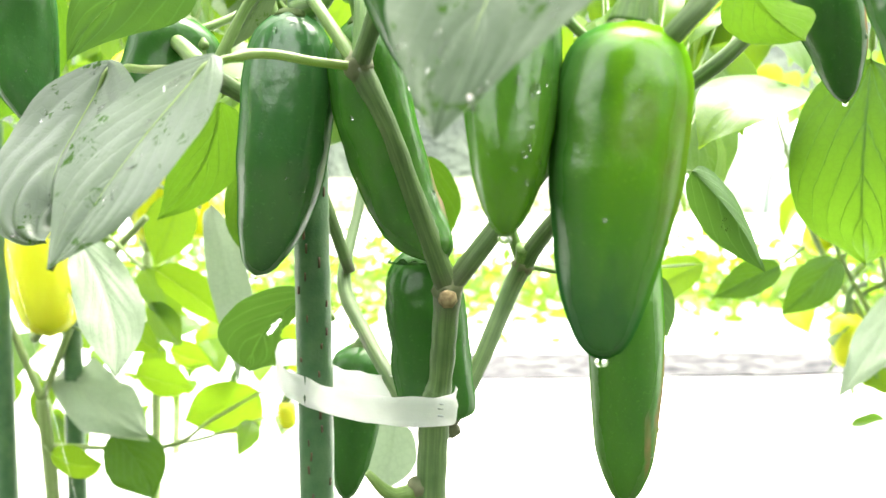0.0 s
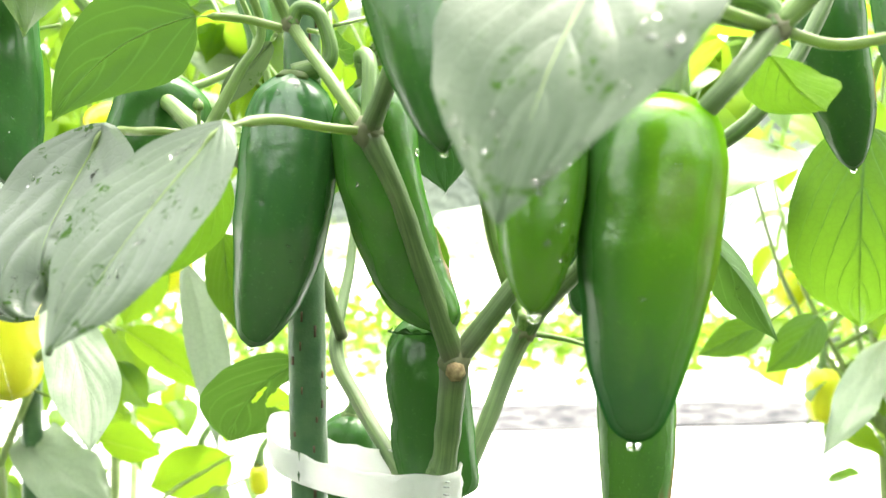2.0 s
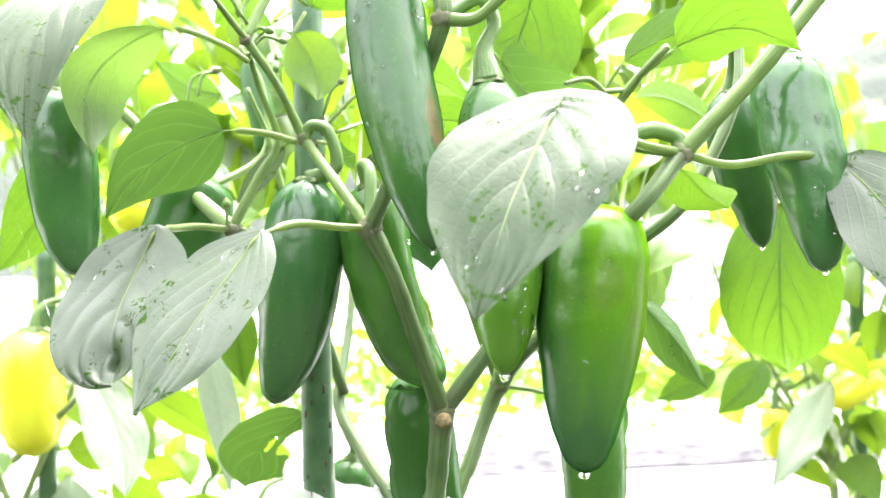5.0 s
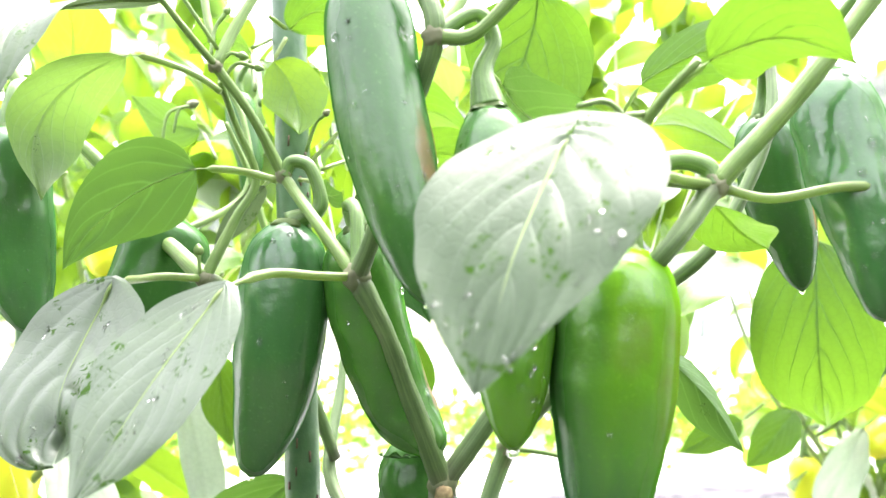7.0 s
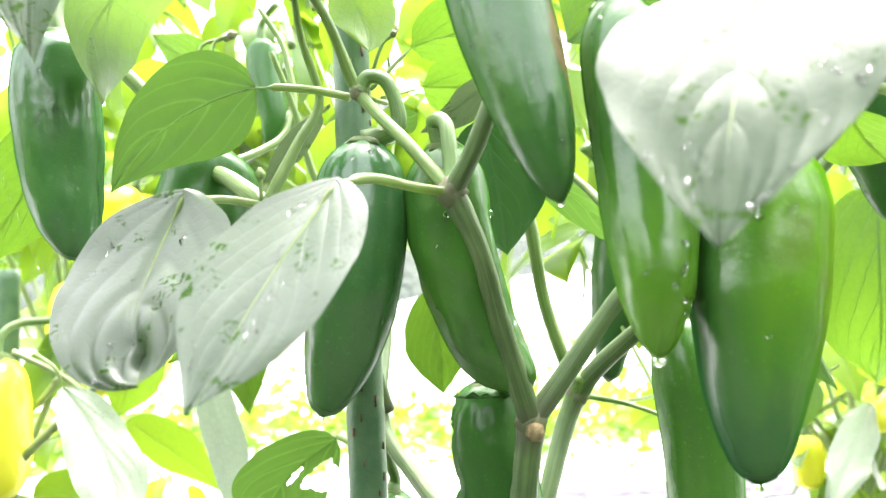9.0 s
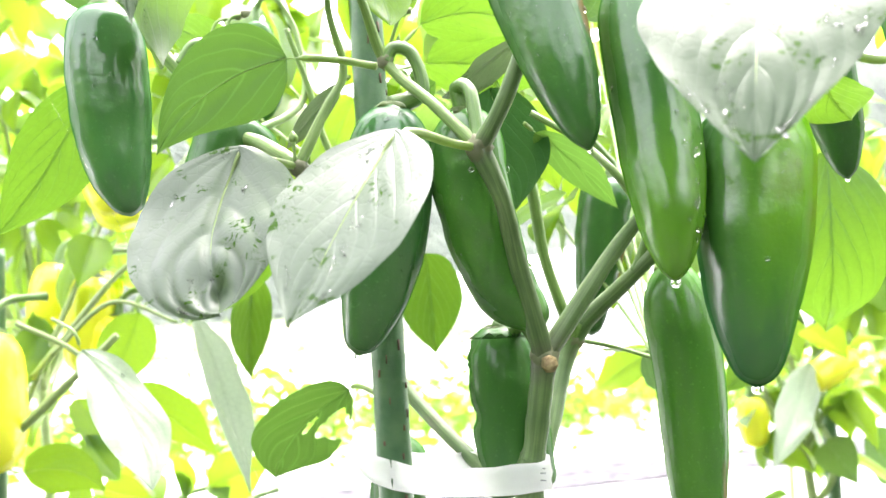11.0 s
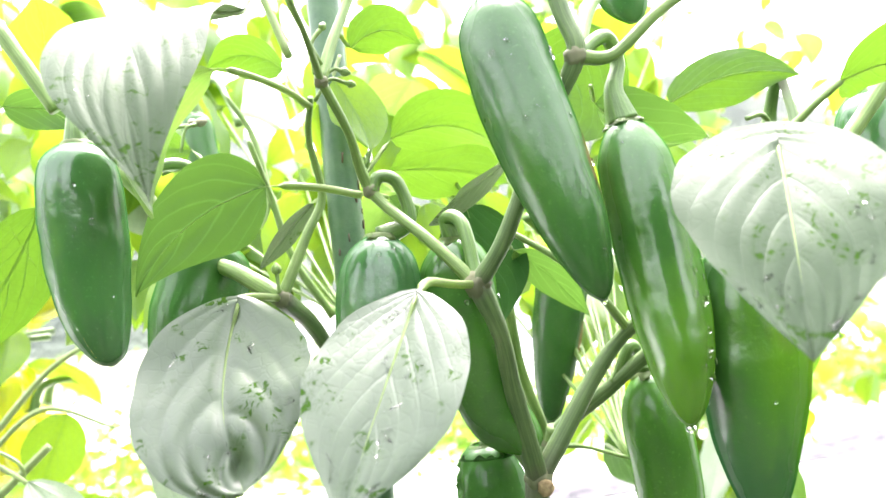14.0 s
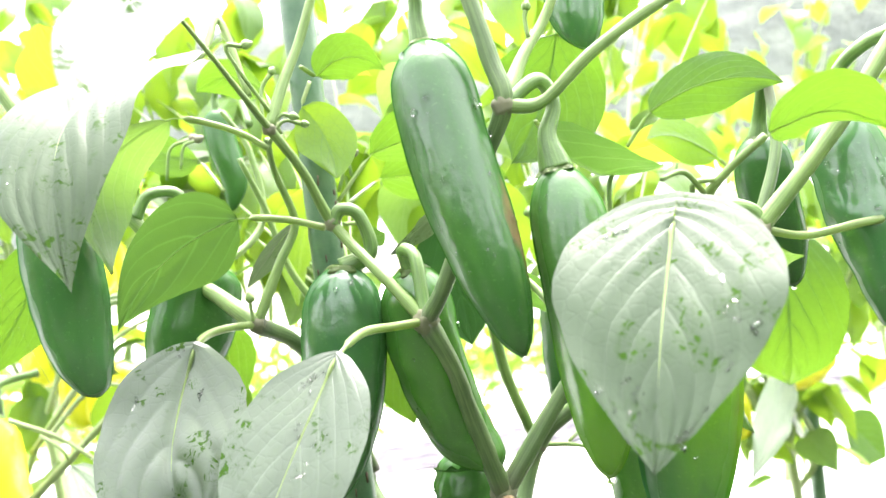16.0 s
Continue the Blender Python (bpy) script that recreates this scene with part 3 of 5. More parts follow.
def blade(base, tip, left, right, fold=0.12, quilt=0.022, arch=1.0, wavy=0.06, heart=0.0, droop=0.0, curl=0.0, notch=0.0, pucker=0.0, sharp=0.85, blunt=False, rows=26, cols=9, holes=(), seed=0.0, veins=(5.0, 3.7, 1.2), neck=0.0):
    """A leaf blade through its base, tip and the two widest places; returns the bmesh and its midline."""
    base, tip, left, right = (Vector(p) for p in (base, tip, left, right))
    axis, span, middle = tip - base, right - left, (left + right) / 2
    um = max(0.28, min(0.62, (middle - base).dot(axis) / axis.length_squared))
    off = middle - (base + axis * um)
    off = off - axis * (off.dot(axis) / axis.length_squared)
    off = off * arch
    half = span.length / 2

    def width(u):
        if u <= um:
            return max(0.0, 1 - (1 - u / um) ** 2.1) ** 0.52
        if blunt:
            return max(0.0, 1 - ((u - um) / (1 - um)) ** 2.3) ** 0.55
        return max(0.0, 1 - ((u - um) / (1 - um)) ** (2.1 * sharp)) ** (1.35 * sharp)

    top = width(um)
    bm = bmesh.new()
    uv = bm.loops.layers.uv.verify()
    grid, line = [], []
    wob = Vector((seed * 7.1, seed * 3.7, seed * 1.3))
    for i in range(rows + 1):
        u = i / rows
        c = base + axis * u + off * (u * (1 - u) / (um * (1 - um)))
        t = (axis + off * ((1 - 2 * u) / (um * (1 - um)))).normalized()
        s = (span - t * span.dot(t)).normalized()
        nrm = t.cross(s).normalized()
        c = c - nrm * half * (fold * 0.6 * (u * (1 - u) / (um * (1 - um))))
        c = c + nrm * half * (droop * u * u - curl * 4 * max(0.0, u - 0.5) ** 2)
        w = half * width(u) / top * (1 - neck * math.exp(-(u / 0.10) ** 2))
        row = []
        for j in range(2 * cols + 1):
            v = j / cols - 1
            a = abs(v)
            ph = u * veins[0] + (0.1 if v < 0 or not pucker else -0.28) - veins[1] * a ** veins[2] + 0.1 * noise.noise(wob + Vector((u * 3, v * 2, 7)))
            q = abs(math.sin(math.pi * ph)) ** 0.7
            lift = fold * a * w + quilt * (1 + pucker * u * u) * half * (q - 0.5) * (1 - a * a) * min(1, (9 if pucker else 4) * a) * min(1, (14 if pucker else 5) * (1 - u))
            lift += wavy * half * a * a * noise.noise(wob + Vector((u * 4.5, v * 1.2, 0)))
            lift += 0.05 * half * noise.noise(wob + Vector((u * 2.2, v * 1.6, 5)))
            lift -= 0.03 * half * math.exp(-(v / 0.10) ** 2)
            edge = 1 + 0.03 * noise.noise(wob + Vector((u * 9, v * 3, 9)))
            p = c + s * w * v * edge + nrm * lift - t * heart * half * a ** 1.3 * (1 - u) ** 4
            p = p - t * notch * half * math.exp(-((v - 0.12) / 0.34) ** 2) * u ** 7
            row.append(bm.verts.new(p))
            if j == cols:
                line.append((p, nrm))
        grid.append(row)
    for i in range(rows):
        for j in range(2 * cols):
            u, v = (i + 0.5) / rows, (j + 0.5) / cols - 1
            if any(((u - hu) / ru) ** 2 + ((v - hv) / rv) ** 2 < 1 + 0.5 * noise.noise(Vector((u * 9, v * 5, 2))) for hu, hv, ru, rv in holes):
                continue
            f = bm.faces.new((grid[i][j], grid[i][j + 1], grid[i + 1][j + 1], grid[i + 1][j]))
            for loop, (b, a) in zip(f.loops, ((j, i), (j + 1, i), (j + 1, i + 1), (j, i + 1))):
                loop[uv].uv = (b / (2 * cols), a / rows)
    bmesh.ops.dissolve_degenerate(bm, dist=1e-6, edges=bm.edges[:])
    return bm, line


def leaf(parent, base, tip, left, right, petiole=(), mat=None, label="", beads=0, rib=0.0009, **shape):
    """A leaf on a plant: blade, petiole that runs on as the midrib, and drops of water."""
    shape.setdefault("seed", base[0] * 13 + base[2] * 7)
    bm, line = blade(base, tip, left, right, **shape)
    grid_beads = []
    if beads:
        rng = random.Random(int(1e4 * abs(base[0] + base[2])))
        bm.faces.ensure_lookup_table()
        bm.normal_update()
        up = Vector((0, -0.6, 0.8))
        for k in range(beads):
            if k % 4 == 0:
                seat = rng.randrange(len(bm.faces))
            at = seat + rng.randrange(3) + (k % 4) * 2 * shape.get("cols", 9)
            if at >= len(bm.faces):
                continue
            f = bm.faces[at]
            if any(e.is_boundary for v in f.verts for g in v.link_faces for e in g.edges):
                continue
            n = f.normal if f.normal.dot(up) > 0 else -f.normal
            grid_beads.append((f.calc_center_median(), n.copy(), 0.0003 + 0.0009 * rng.random() ** 2))
    ob = under(part("leaf", bm, mat or LEAF, None, label), parent)
    path = [Vector(p) for p in petiole]
    k = max(len(line) // 7, 1)
    back = [c - n * 0.0003 for c, n in line[::k]]
    path = path + back[:-1]
    bm = bmesh.new()
    m = 6 * len(path)
    r0 = rib
    share = len(petiole) / max(1, len(path) - 1)
    flat = 1.0 if mat in (LEAF_SHEEN, LEAF_LOOPED, LEAF_MOIST) else 0.35
    sweep(bm, spline(path, m), lambda u: r0 * (1.1 if u < share * 0.85 else flat * (0.16 + 0.5 * (1 - u))), 8)
    rib_ob = part("petiole", bm, RIB)
    rib_ob.parent = ob
    if grid_beads:
        bm = bmesh.new()
        for at, n, size in grid_beads:
            droplet(bm, at, size, n, 0.16, 10, 1.3)
        bead_ob = part("rainwater", bm, WATER, None, "beads of rain water")
        bead_ob.parent = ob
        tagged(bead_ob, kind="stuff")
    return ob


# ---- ground and distance ----
def sheet(name, x0, x1, y0, y1, nx, ny, height, mat, label="", category="", kind="structure"):
    bm = bmesh.new()
    rows = [[bm.verts.new((x0 + (x1 - x0) * i / nx, y0 + (y1 - y0) * j / ny, height(x0 + (x1 - x0) * i / nx, y0 + (y1 - y0) * j / ny))) for i in range(nx + 1)] for j in range(ny + 1)]
    for j in range(ny):
        for i in range(nx):
            bm.faces.new((rows[j][i], rows[j][i + 1], rows[j + 1][i + 1], rows[j + 1][i]))
    ob = part(name, bm, mat)
    return tagged(ob, label, category, "", kind)


sheet("ground", -400, 400, -400, 400, 40, 40, lambda x, y: -0.03, SOIL, "grey-brown garden soil between the rows", "ground")
# dark sheet below the view, added to keep the fruit's lower reflections dark
sheet("path", -14, 14, -6.0, 0.90, 60, 40, lambda x, y: -0.024 + 0.006 * noise.noise(Vector((x * 4, y * 4, 1))), DARK_GROUND, "dark unseen ground sheet beside the bed, added to darken reflections", "path")
film_height = lambda x, y: 0.012 * noise.noise(Vector((x * 3, y * 5, 0))) + 0.004 * noise.noise(Vector((x * 17, y * 23, 3)))
sheet("mulch_film", -14, 14, 0.92, 9.0, 240, 120, film_height, FILM, "white plastic mulch film, slightly wrinkled, over the beds", "mulch film")
# mottled grey strip, 4 mm above the film, right half only
sheet("grey_strip", 0.0, 3.5, 1.74, 1.98, 120, 10, lambda x, y: 0.004 + film_height(x, y), GREY_STRIP, "mottled grey strip lying across the film", "gravel strip")

# ---- the plant in front ----
plant = thing("pepper_plant", (-0.004, 0.352, 0.0), "green pepper plant with forked woody stem tied to a stake", "plant")
FORK = Vector((0.002, 0.339, 0.374))
NODE_L = Vector((-0.030, 0.309, 0.458))
NODE_UP = Vector((-0.060, 0.342, 0.502))
NODE_TOP = Vector((-0.083, 0.319, 0.542))
NODE_R = Vector((0.086, 0.251, 0.482))
NODE_T = Vector((-0.001, 0.266, 0.536))
NODE_B = Vector((-0.097, 0.363, 0.461))
NODE_S = Vector((0.037, 0.395, 0.378))
stem("stem", [(-0.004, 0.352, -0.02), (-0.006, 0.350, 0.22), (-0.004, 0.352, 0.315), (-0.001, 0.350, 0.335), FORK], [0.0072, 0.0066, 0.0064, 0.0050, 0.0056], STEM, plant, "ridged green-brown main stem")
stem("branch", [FORK, (-0.0120, 0.3250, 0.4142), (-0.0202, 0.3140, 0.4379), NODE_L], [0.0048, 0.0037, 0.0037, 0.0044], STEM, plant)
stem("branch", [NODE_L, (-0.0441, 0.3220, 0.4783), NODE_UP, (-0.0709, 0.3300, 0.5244), NODE_TOP], [0.0030, 0.0023, 0.0025, 0.0019, 0.0021], STEM_YOUNG, plant)
stem("branch", [NODE_L, (-0.0221, 0.2950, 0.4757), (-0.0092, 0.2820, 0.5131), NODE_T, (-0.0039, 0.2680, 0.5544), (-0.0112, 0.2700, 0.5879)], [0.0037, 0.0032, 0.0031, 0.0036, 0.0035, 0.0032], STEM, plant)
stem("branch", [FORK, (0.0475, 0.3279, 0.4334), (0.062, 0.247, 0.456), NODE_R], [0.0043, 0.0032, 0.0030, 0.0037], STEM, plant)
stem("branch", [NODE_R, (0.1110, 0.2470, 0.5081), (0.1322, 0.2430, 0.5338), (0.1574, 0.2400, 0.5668)], [0.0036, 0.0032, 0.0032, 0.0030], STEM_YOUNG, plant)
stem("branch", [(0.0027, 0.3660, 0.3127), (0.0168, 0.3800, 0.3359), NODE_S, (0.053, 0.352, 0.409), (0.080, 0.310, 0.445), (0.104, 0.296, 0.468), (0.128, 0.300, 0.510), (0.136, 0.312, 0.545)], [0.0042, 0.0038, 0.0047, 0.0034, 0.0029, 0.0028, 0.0025, 0.0020], STEM, plant)
stem("branch", [NODE_S, (0.0227, 0.3900, 0.4182), (0.0162, 0.3850, 0.4529), (0.0099, 0.3900, 0.4894)], [0.0030, 0.0028, 0.0030, 0.0026], STEM_YOUNG, plant)
stem("branch", [(-0.0157, 0.3650, 0.3193), (-0.0211, 0.3740, 0.3257), (-0.036, 0.398, 0.344), (-0.049, 0.421, 0.367), (-0.044, 0.452, 0.405), (-0.040, 0.475, 0.45)], [0.0037, 0.0036, 0.0034, 0.0033, 0.0025, 0.0022], STEM, plant)
stem("branch", [(-0.046, 0.421, 0.372), (-0.062, 0.408, 0.42), (-0.080, 0.385, 0.448), NODE_B], [0.0030, 0.0034, 0.0036, 0.0042], STEM, plant)
stem("branch", [NODE_B, (-0.112, 0.378, 0.474), (-0.126, 0.397, 0.485), (-0.1494, 0.4000, 0.5149), (-0.1666, 0.4000, 0.5328)], [0.0042, 0.0036, 0.0036, 0.0034, 0.0026], STEM_YOUNG, plant)
stem("branch", [NODE_B, (-0.084, 0.366, 0.487), (-0.075, 0.368, 0.505), (-0.0817, 0.3550, 0.5270), (-0.0840, 0.3350, 0.5397)], [0.0027, 0.0021, 0.0019, 0.0015, 0.0013], STEM_YOUNG, plant)
stem("twig", [NODE_TOP, (-0.0755, 0.3250, 0.5602), (-0.0662, 0.3300, 0.5793), (-0.0563, 0.3300, 0.6047)], [0.0024, 0.0022, 0.0020, 0.0018], STEM_YOUNG, plant)
stem("twig", [NODE_TOP, (-0.0917, 0.3000, 0.5523), (-0.1017, 0.2850, 0.5655), (-0.1123, 0.2700, 0.5790)], [0.0016, 0.0012, 0.0010, 0.0006], STEM_YOUNG, plant)
stem("twig", [NODE_T, (0.0124, 0.2620, 0.5358), (0.0308, 0.2550, 0.5512), (0.0585, 0.2500, 0.5674), (0.0863, 0.2500, 0.5772)], [0.0030, 0.0022, 0.0022, 0.0024, 0.0020], STEM_YOUNG, plant)
stem("twig", [NODE_T, (0.0112, 0.2750, 0.5550), (0.0222, 0.2800, 0.5683), (0.0309, 0.2800, 0.5851)], [0.0034, 0.0022, 0.0020, 0.0018], STEM_YOUNG, plant)
stem("twig", [NODE_R, (0.0589, 0.2400, 0.4844), (0.0550, 0.2350, 0.4933), (0.0608, 0.2250, 0.5034), (0.0689, 0.2150, 0.5126)], [0.0022, 0.0018, 0.0014, 0.0013, 0.0013], STEM_YOUNG, plant)
stem("twig", [NODE_S, (0.0611, 0.4000, 0.3726), (0.0784, 0.3900, 0.3660)], [0.0016, 0.0011, 0.0010], STEM_YOUNG, plant)
stem("twig", [(-0.1247, 0.4000, 0.4802), (-0.0902, 0.4300, 0.5063), (-0.0913, 0.4400, 0.5462), (-0.1039, 0.4400, 0.5700)], [0.0022, 0.0018, 0.0016, 0.0012], STEM_YOUNG, plant)
stem("twig", [(-0.0600, 0.4300, 0.4525), (-0.0778, 0.4300, 0.4827), (-0.0867, 0.4300, 0.5148), (-0.0972, 0.4200, 0.5417)], [0.0022, 0.0020, 0.0018, 0.0012], STEM_YOUNG, plant)
for at, size in ((FORK, 0.0078), (NODE_L, 0.0070), (NODE_UP, 0.0044), (NODE_TOP, 0.0036), (NODE_R, 0.0054), (NODE_T, 0.0056), (NODE_B, 0.0050), (NODE_S, 0.0066)):
    knot(at, size, plant)
# pruning scar on the fork and a cut stub beside it
bm = bmesh.new()
bmesh.ops.create_cone(bm, cap_ends=True, segments=7, radius1=0.0040, radius2=0.0028, depth=0.003, matrix=Matrix.Translation((0.0019, 0.3312, 0.3715)) @ Matrix.Rotation(radians(80), 4, "X"))
under(part("pruning_scar", bm, CUT, None, "pale cut wood of a pruned shoot"), plant)
stem("stub", [NODE_S, (0.0365, 0.3880, 0.3870)], [0.0040, 0.0036], STEM_YOUNG, plant)

# ---- stake and tie ----
stake = thing("garden_stake", (-0.056, 0.378, 0.0), "dark green plastic-coated garden stake with raised dashes", "stake")
pole_line = spline([(-0.0545, 0.376, -0.05), (-0.058, 0.381, 0.33), (-0.0605, 0.386, 0.50), (-0.064, 0.392, 0.80)], 80)
bm = bmesh.new()
sweep(bm, pole_line, lambda u: 0.0080 * (1 + 0.02 * math.cos(u * 190)), 20, lambda u, a: 1 + 0.012 * math.cos(7 * a + 30 * u))
under(part("pole", bm, STAKE), stake)
rng = random.Random(12)
for i in range(52):
    z = 0.22 + i * 0.0062
    centre = min(pole_line, key=lambda p: abs(p.z - z))
    a = rng.choice((-2.35, -1.75, -1.10, -0.65)) + rng.uniform(-0.12, 0.12)
    at = Vector((centre.x, centre.y, z)) + 0.00815 * Vector((math.cos(a), math.sin(a), 0))
    bm = bmesh.new()
    bmesh.ops.create_cube(bm, size=1, matrix=Matrix.Translation(at) @ Matrix.Rotation(a, 4, "Z") @ Matrix.Rotation(rng.uniform(-0.1, 0.1), 4, "X") @ Matrix.Diagonal((0.0006, rng.uniform(0.0006, 0.0012), rng.uniform(0.002, 0.0052), 1)))
    under(part("dash", bm, STAKE_MARK, None, "rust-brown scratch in the coating"), stake)

tie = thing("plant_tie", (-0.03, 0.36, 0.327), "white plastic tape loosely tied round stem and stake", "tie")


def tape(path, width, closed, name, across=(0, 0, 1)):
    bm = bmesh.new()
    pts = spline(path + path[:1] if closed else path, 70)
    rows = []
    for i, p in enumerate(pts):
        wob = 0.0010 * noise.noise(p * 120)
        rows.append([bm.verts.new(p + Vector((0.0006 * math.sin(k * 2.2 + i * 0.4), wob * k, 0)) + Vector(across) * ((k / 4 - 0.5) * width + 0.0008 * noise.noise(p * 60 + Vector((k, 0, 0))))) for k in range(5)])
    for a, b in zip(rows, rows[1:]):
        for k in range(4):
            bm.faces.new((a[k], b[k], b[k + 1], a[k + 1]))
    bmesh.ops.solidify(bm, geom=bm.faces[:], thickness=0.0005)
    return under(part(name, bm, TAPE), tie)


tape([(-0.0610, 0.3705, 0.3245), (-0.0448, 0.3620, 0.3213), (-0.0221, 0.3490, 0.3218), (-0.0032, 0.3420, 0.3237), (0.0051, 0.3470, 0.3238), (0.0039, 0.3580, 0.3241), (-0.0108, 0.3660, 0.3253), (-0.0373, 0.3850, 0.3235), (-0.0530, 0.3945, 0.3250), (-0.0660, 0.3960, 0.3360), (-0.0755, 0.3850, 0.3370), (-0.0715, 0.3740, 0.3290)], 0.0125, True, "loop")
bm = bmesh.new()
bmesh.ops.create_cube(bm, size=1, matrix=Matrix.Translation((-0.0010, 0.3410, 0.3270)) @ Matrix.Rotation(radians(8), 4, "Y") @ Matrix.Diagonal((0.0024, 0.0006, 0.0006, 1)))
under(part("printed_mark", bm, TAPE_PRINT, None, "faint grey printed dash"), tie)
bm = bmesh.new()
bmesh.ops.create_cube(bm, size=1, matrix=Matrix.Translation((-0.0010, 0.3410, 0.3250)) @ Matrix.Rotation(radians(4), 4, "Y") @ Matrix.Diagonal((0.0024, 0.0006, 0.0006, 1)))
under(part("printed_mark", bm, TAPE_PRINT, None, "faint grey printed dash"), tie)
bm = bmesh.new()
bmesh.ops.create_cube(bm, size=1, matrix=Matrix.Translation((-0.0010, 0.3410, 0.3220)) @ Matrix.Rotation(radians(10), 4, "Y") @ Matrix.Diagonal((0.0024, 0.0006, 0.0006, 1)))
under(part("printed_mark", bm, TAPE_PRINT, None, "faint grey printed dash"), tie)

# ---- green peppers on the plant ----
pepper([(-0.058, 0.341, 0.483), (-0.0622, 0.3430, 0.4385), (-0.0673, 0.3450, 0.4082), (-0.0765, 0.347, 0.379)], 0.0178, BELL, PEPPER_DARK, [(-0.0454, 0.3400, 0.4884), (-0.0487, 0.3400, 0.5044), (-0.0562, 0.3410, 0.5076), NODE_UP], "glossy dark green pepper with rain drops, bent stalk", drop=0.0018, beads=30, turn=0.5)
pepper([(-0.0297, 0.3300, 0.4794), (-0.0248, 0.3380, 0.4388), (-0.0136, 0.3410, 0.4061), (0.0015, 0.336, 0.3865)], 0.0160, CURVED, PEPPER_SCAR, [(-0.0330, 0.3280, 0.4870), (-0.0298, 0.3190, 0.4831), NODE_L], "curved dark green pepper with brown scarred side", beads=26, turn=2.2, wave=0.085)
pepper([(0.016, 0.266, 0.512), (0.0202, 0.2600, 0.4589), (0.0191, 0.2520, 0.4264), (0.018, 0.249, 0.4015)], 0.0150, LONG, PEPPER_MID, [(0.0149, 0.2680, 0.5242), (0.0191, 0.2700, 0.5356), (0.0133, 0.2680, 0.5446), NODE_T], "long glossy green pepper with light belly and drops", drop=0.0020, beads=44, turn=1.1, flare=2.3)
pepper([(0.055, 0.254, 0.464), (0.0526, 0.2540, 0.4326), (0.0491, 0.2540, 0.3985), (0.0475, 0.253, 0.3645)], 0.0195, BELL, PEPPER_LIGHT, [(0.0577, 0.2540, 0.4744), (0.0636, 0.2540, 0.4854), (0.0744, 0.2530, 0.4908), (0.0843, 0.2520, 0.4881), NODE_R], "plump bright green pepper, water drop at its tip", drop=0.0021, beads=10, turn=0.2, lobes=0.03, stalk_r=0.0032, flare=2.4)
pepper([(-0.0249, 0.2840, 0.5635), (-0.0206, 0.2720, 0.5195), (-0.0129, 0.2620, 0.4796), (-0.0066, 0.2550, 0.4469)], 0.0160, LONG, PEPPER_STREAK, [(-0.0256, 0.2840, 0.5763), (-0.0240, 0.2800, 0.5876), (-0.0125, 0.2720, 0.5907)], "long green pepper with brown streak, hanging high", drop=0.0012, beads=42, turn=-0.4)
pepper([(-0.011, 0.368, 0.387), (-0.0065, 0.3700, 0.3500), (-0.0023, 0.3720, 0.3175), (-0.0012, 0.3720, 0.3105)], 0.0172, STUB, PEPPER_SHADE, [(-0.0051, 0.3620, 0.3843), (-0.0020, 0.3520, 0.3870), FORK], "stout dark green pepper with torn shoulder behind the stem", turn=0.8, wave=0.05, lobes=0.05, torn=2.6)
pepper([(0.069, 0.350, 0.412), (0.0760, 0.3520, 0.3553), (0.0775, 0.3540, 0.3077), (0.0777, 0.3560, 0.2785)], 0.0162, LONG, PEPPER_FRESH, [(0.0695, 0.3520, 0.4147), (0.0587, 0.3450, 0.4255), (0.053, 0.352, 0.409)], "long green pepper with pale scar below the bright one", beads=6, turn=1.6)
pepper([(-0.0433, 0.4500, 0.3296), (-0.0460, 0.4500, 0.3020), (-0.0499, 0.4500, 0.2710), (-0.0526, 0.4500, 0.2443)], 0.0150, LONG, PEPPER_SHADE, [(-0.0418, 0.4500, 0.3357), (-0.0452, 0.4400, 0.3465), (-0.049, 0.421, 0.367)], "dark green pepper half hidden behind the stake", turn=0.3)
pepper([(0.0870, 0.4520, 0.4690), (0.0840, 0.4580, 0.4440), (0.0820, 0.4660, 0.4150), (0.0790, 0.4760, 0.3760)], 0.0156, CURVED, PEPPER_TAN, [(0.0890, 0.4520, 0.4750), (0.0820, 0.4500, 0.4820), (0.06, 0.44, 0.50)], "slim dark green pepper with tan scar at the back", turn=2.0)
pepper([(-0.1729, 0.3480, 0.5259), (-0.1725, 0.3500, 0.4955), (-0.1698, 0.3520, 0.4638), (-0.1645, 0.352, 0.440)], 0.0158, BELL, PEPPER_DARK, [(-0.1731, 0.3490, 0.5330), (-0.1722, 0.3560, 0.5450), (-0.1700, 0.3780, 0.5480), (-0.1666, 0.4000, 0.5328)], "glossy dark green pepper with a blunt top", beads=22, turn=0.9, wave=0.04)
pepper([(-0.1199, 0.4050, 0.4922), (-0.1275, 0.4020, 0.4665), (-0.1347, 0.3980, 0.4430), (-0.1381, 0.3950, 0.4236)], 0.0205, BELL, PEPPER_SHADE, [(-0.1269, 0.4050, 0.4988), (-0.1265, 0.4020, 0.5236), (-0.1404, 0.4000, 0.5262), (-0.1480, 0.4000, 0.5161)], "broad very dark green pepper behind the leaf", turn=1.4, lobes=0.07)
pepper([(-0.110, 0.544, 0.588), (-0.108, 0.541, 0.565), (-0.103, 0.538, 0.54), (-0.107, 0.537, 0.521)], 0.0098, LONG, PEPPER_SHADE, [(-0.109, 0.542, 0.598), (-0.098, 0.53, 0.605), (-0.09, 0.50, 0.57)], "small slim dark green pepper", turn=0.3, stalk_r=0.0018)
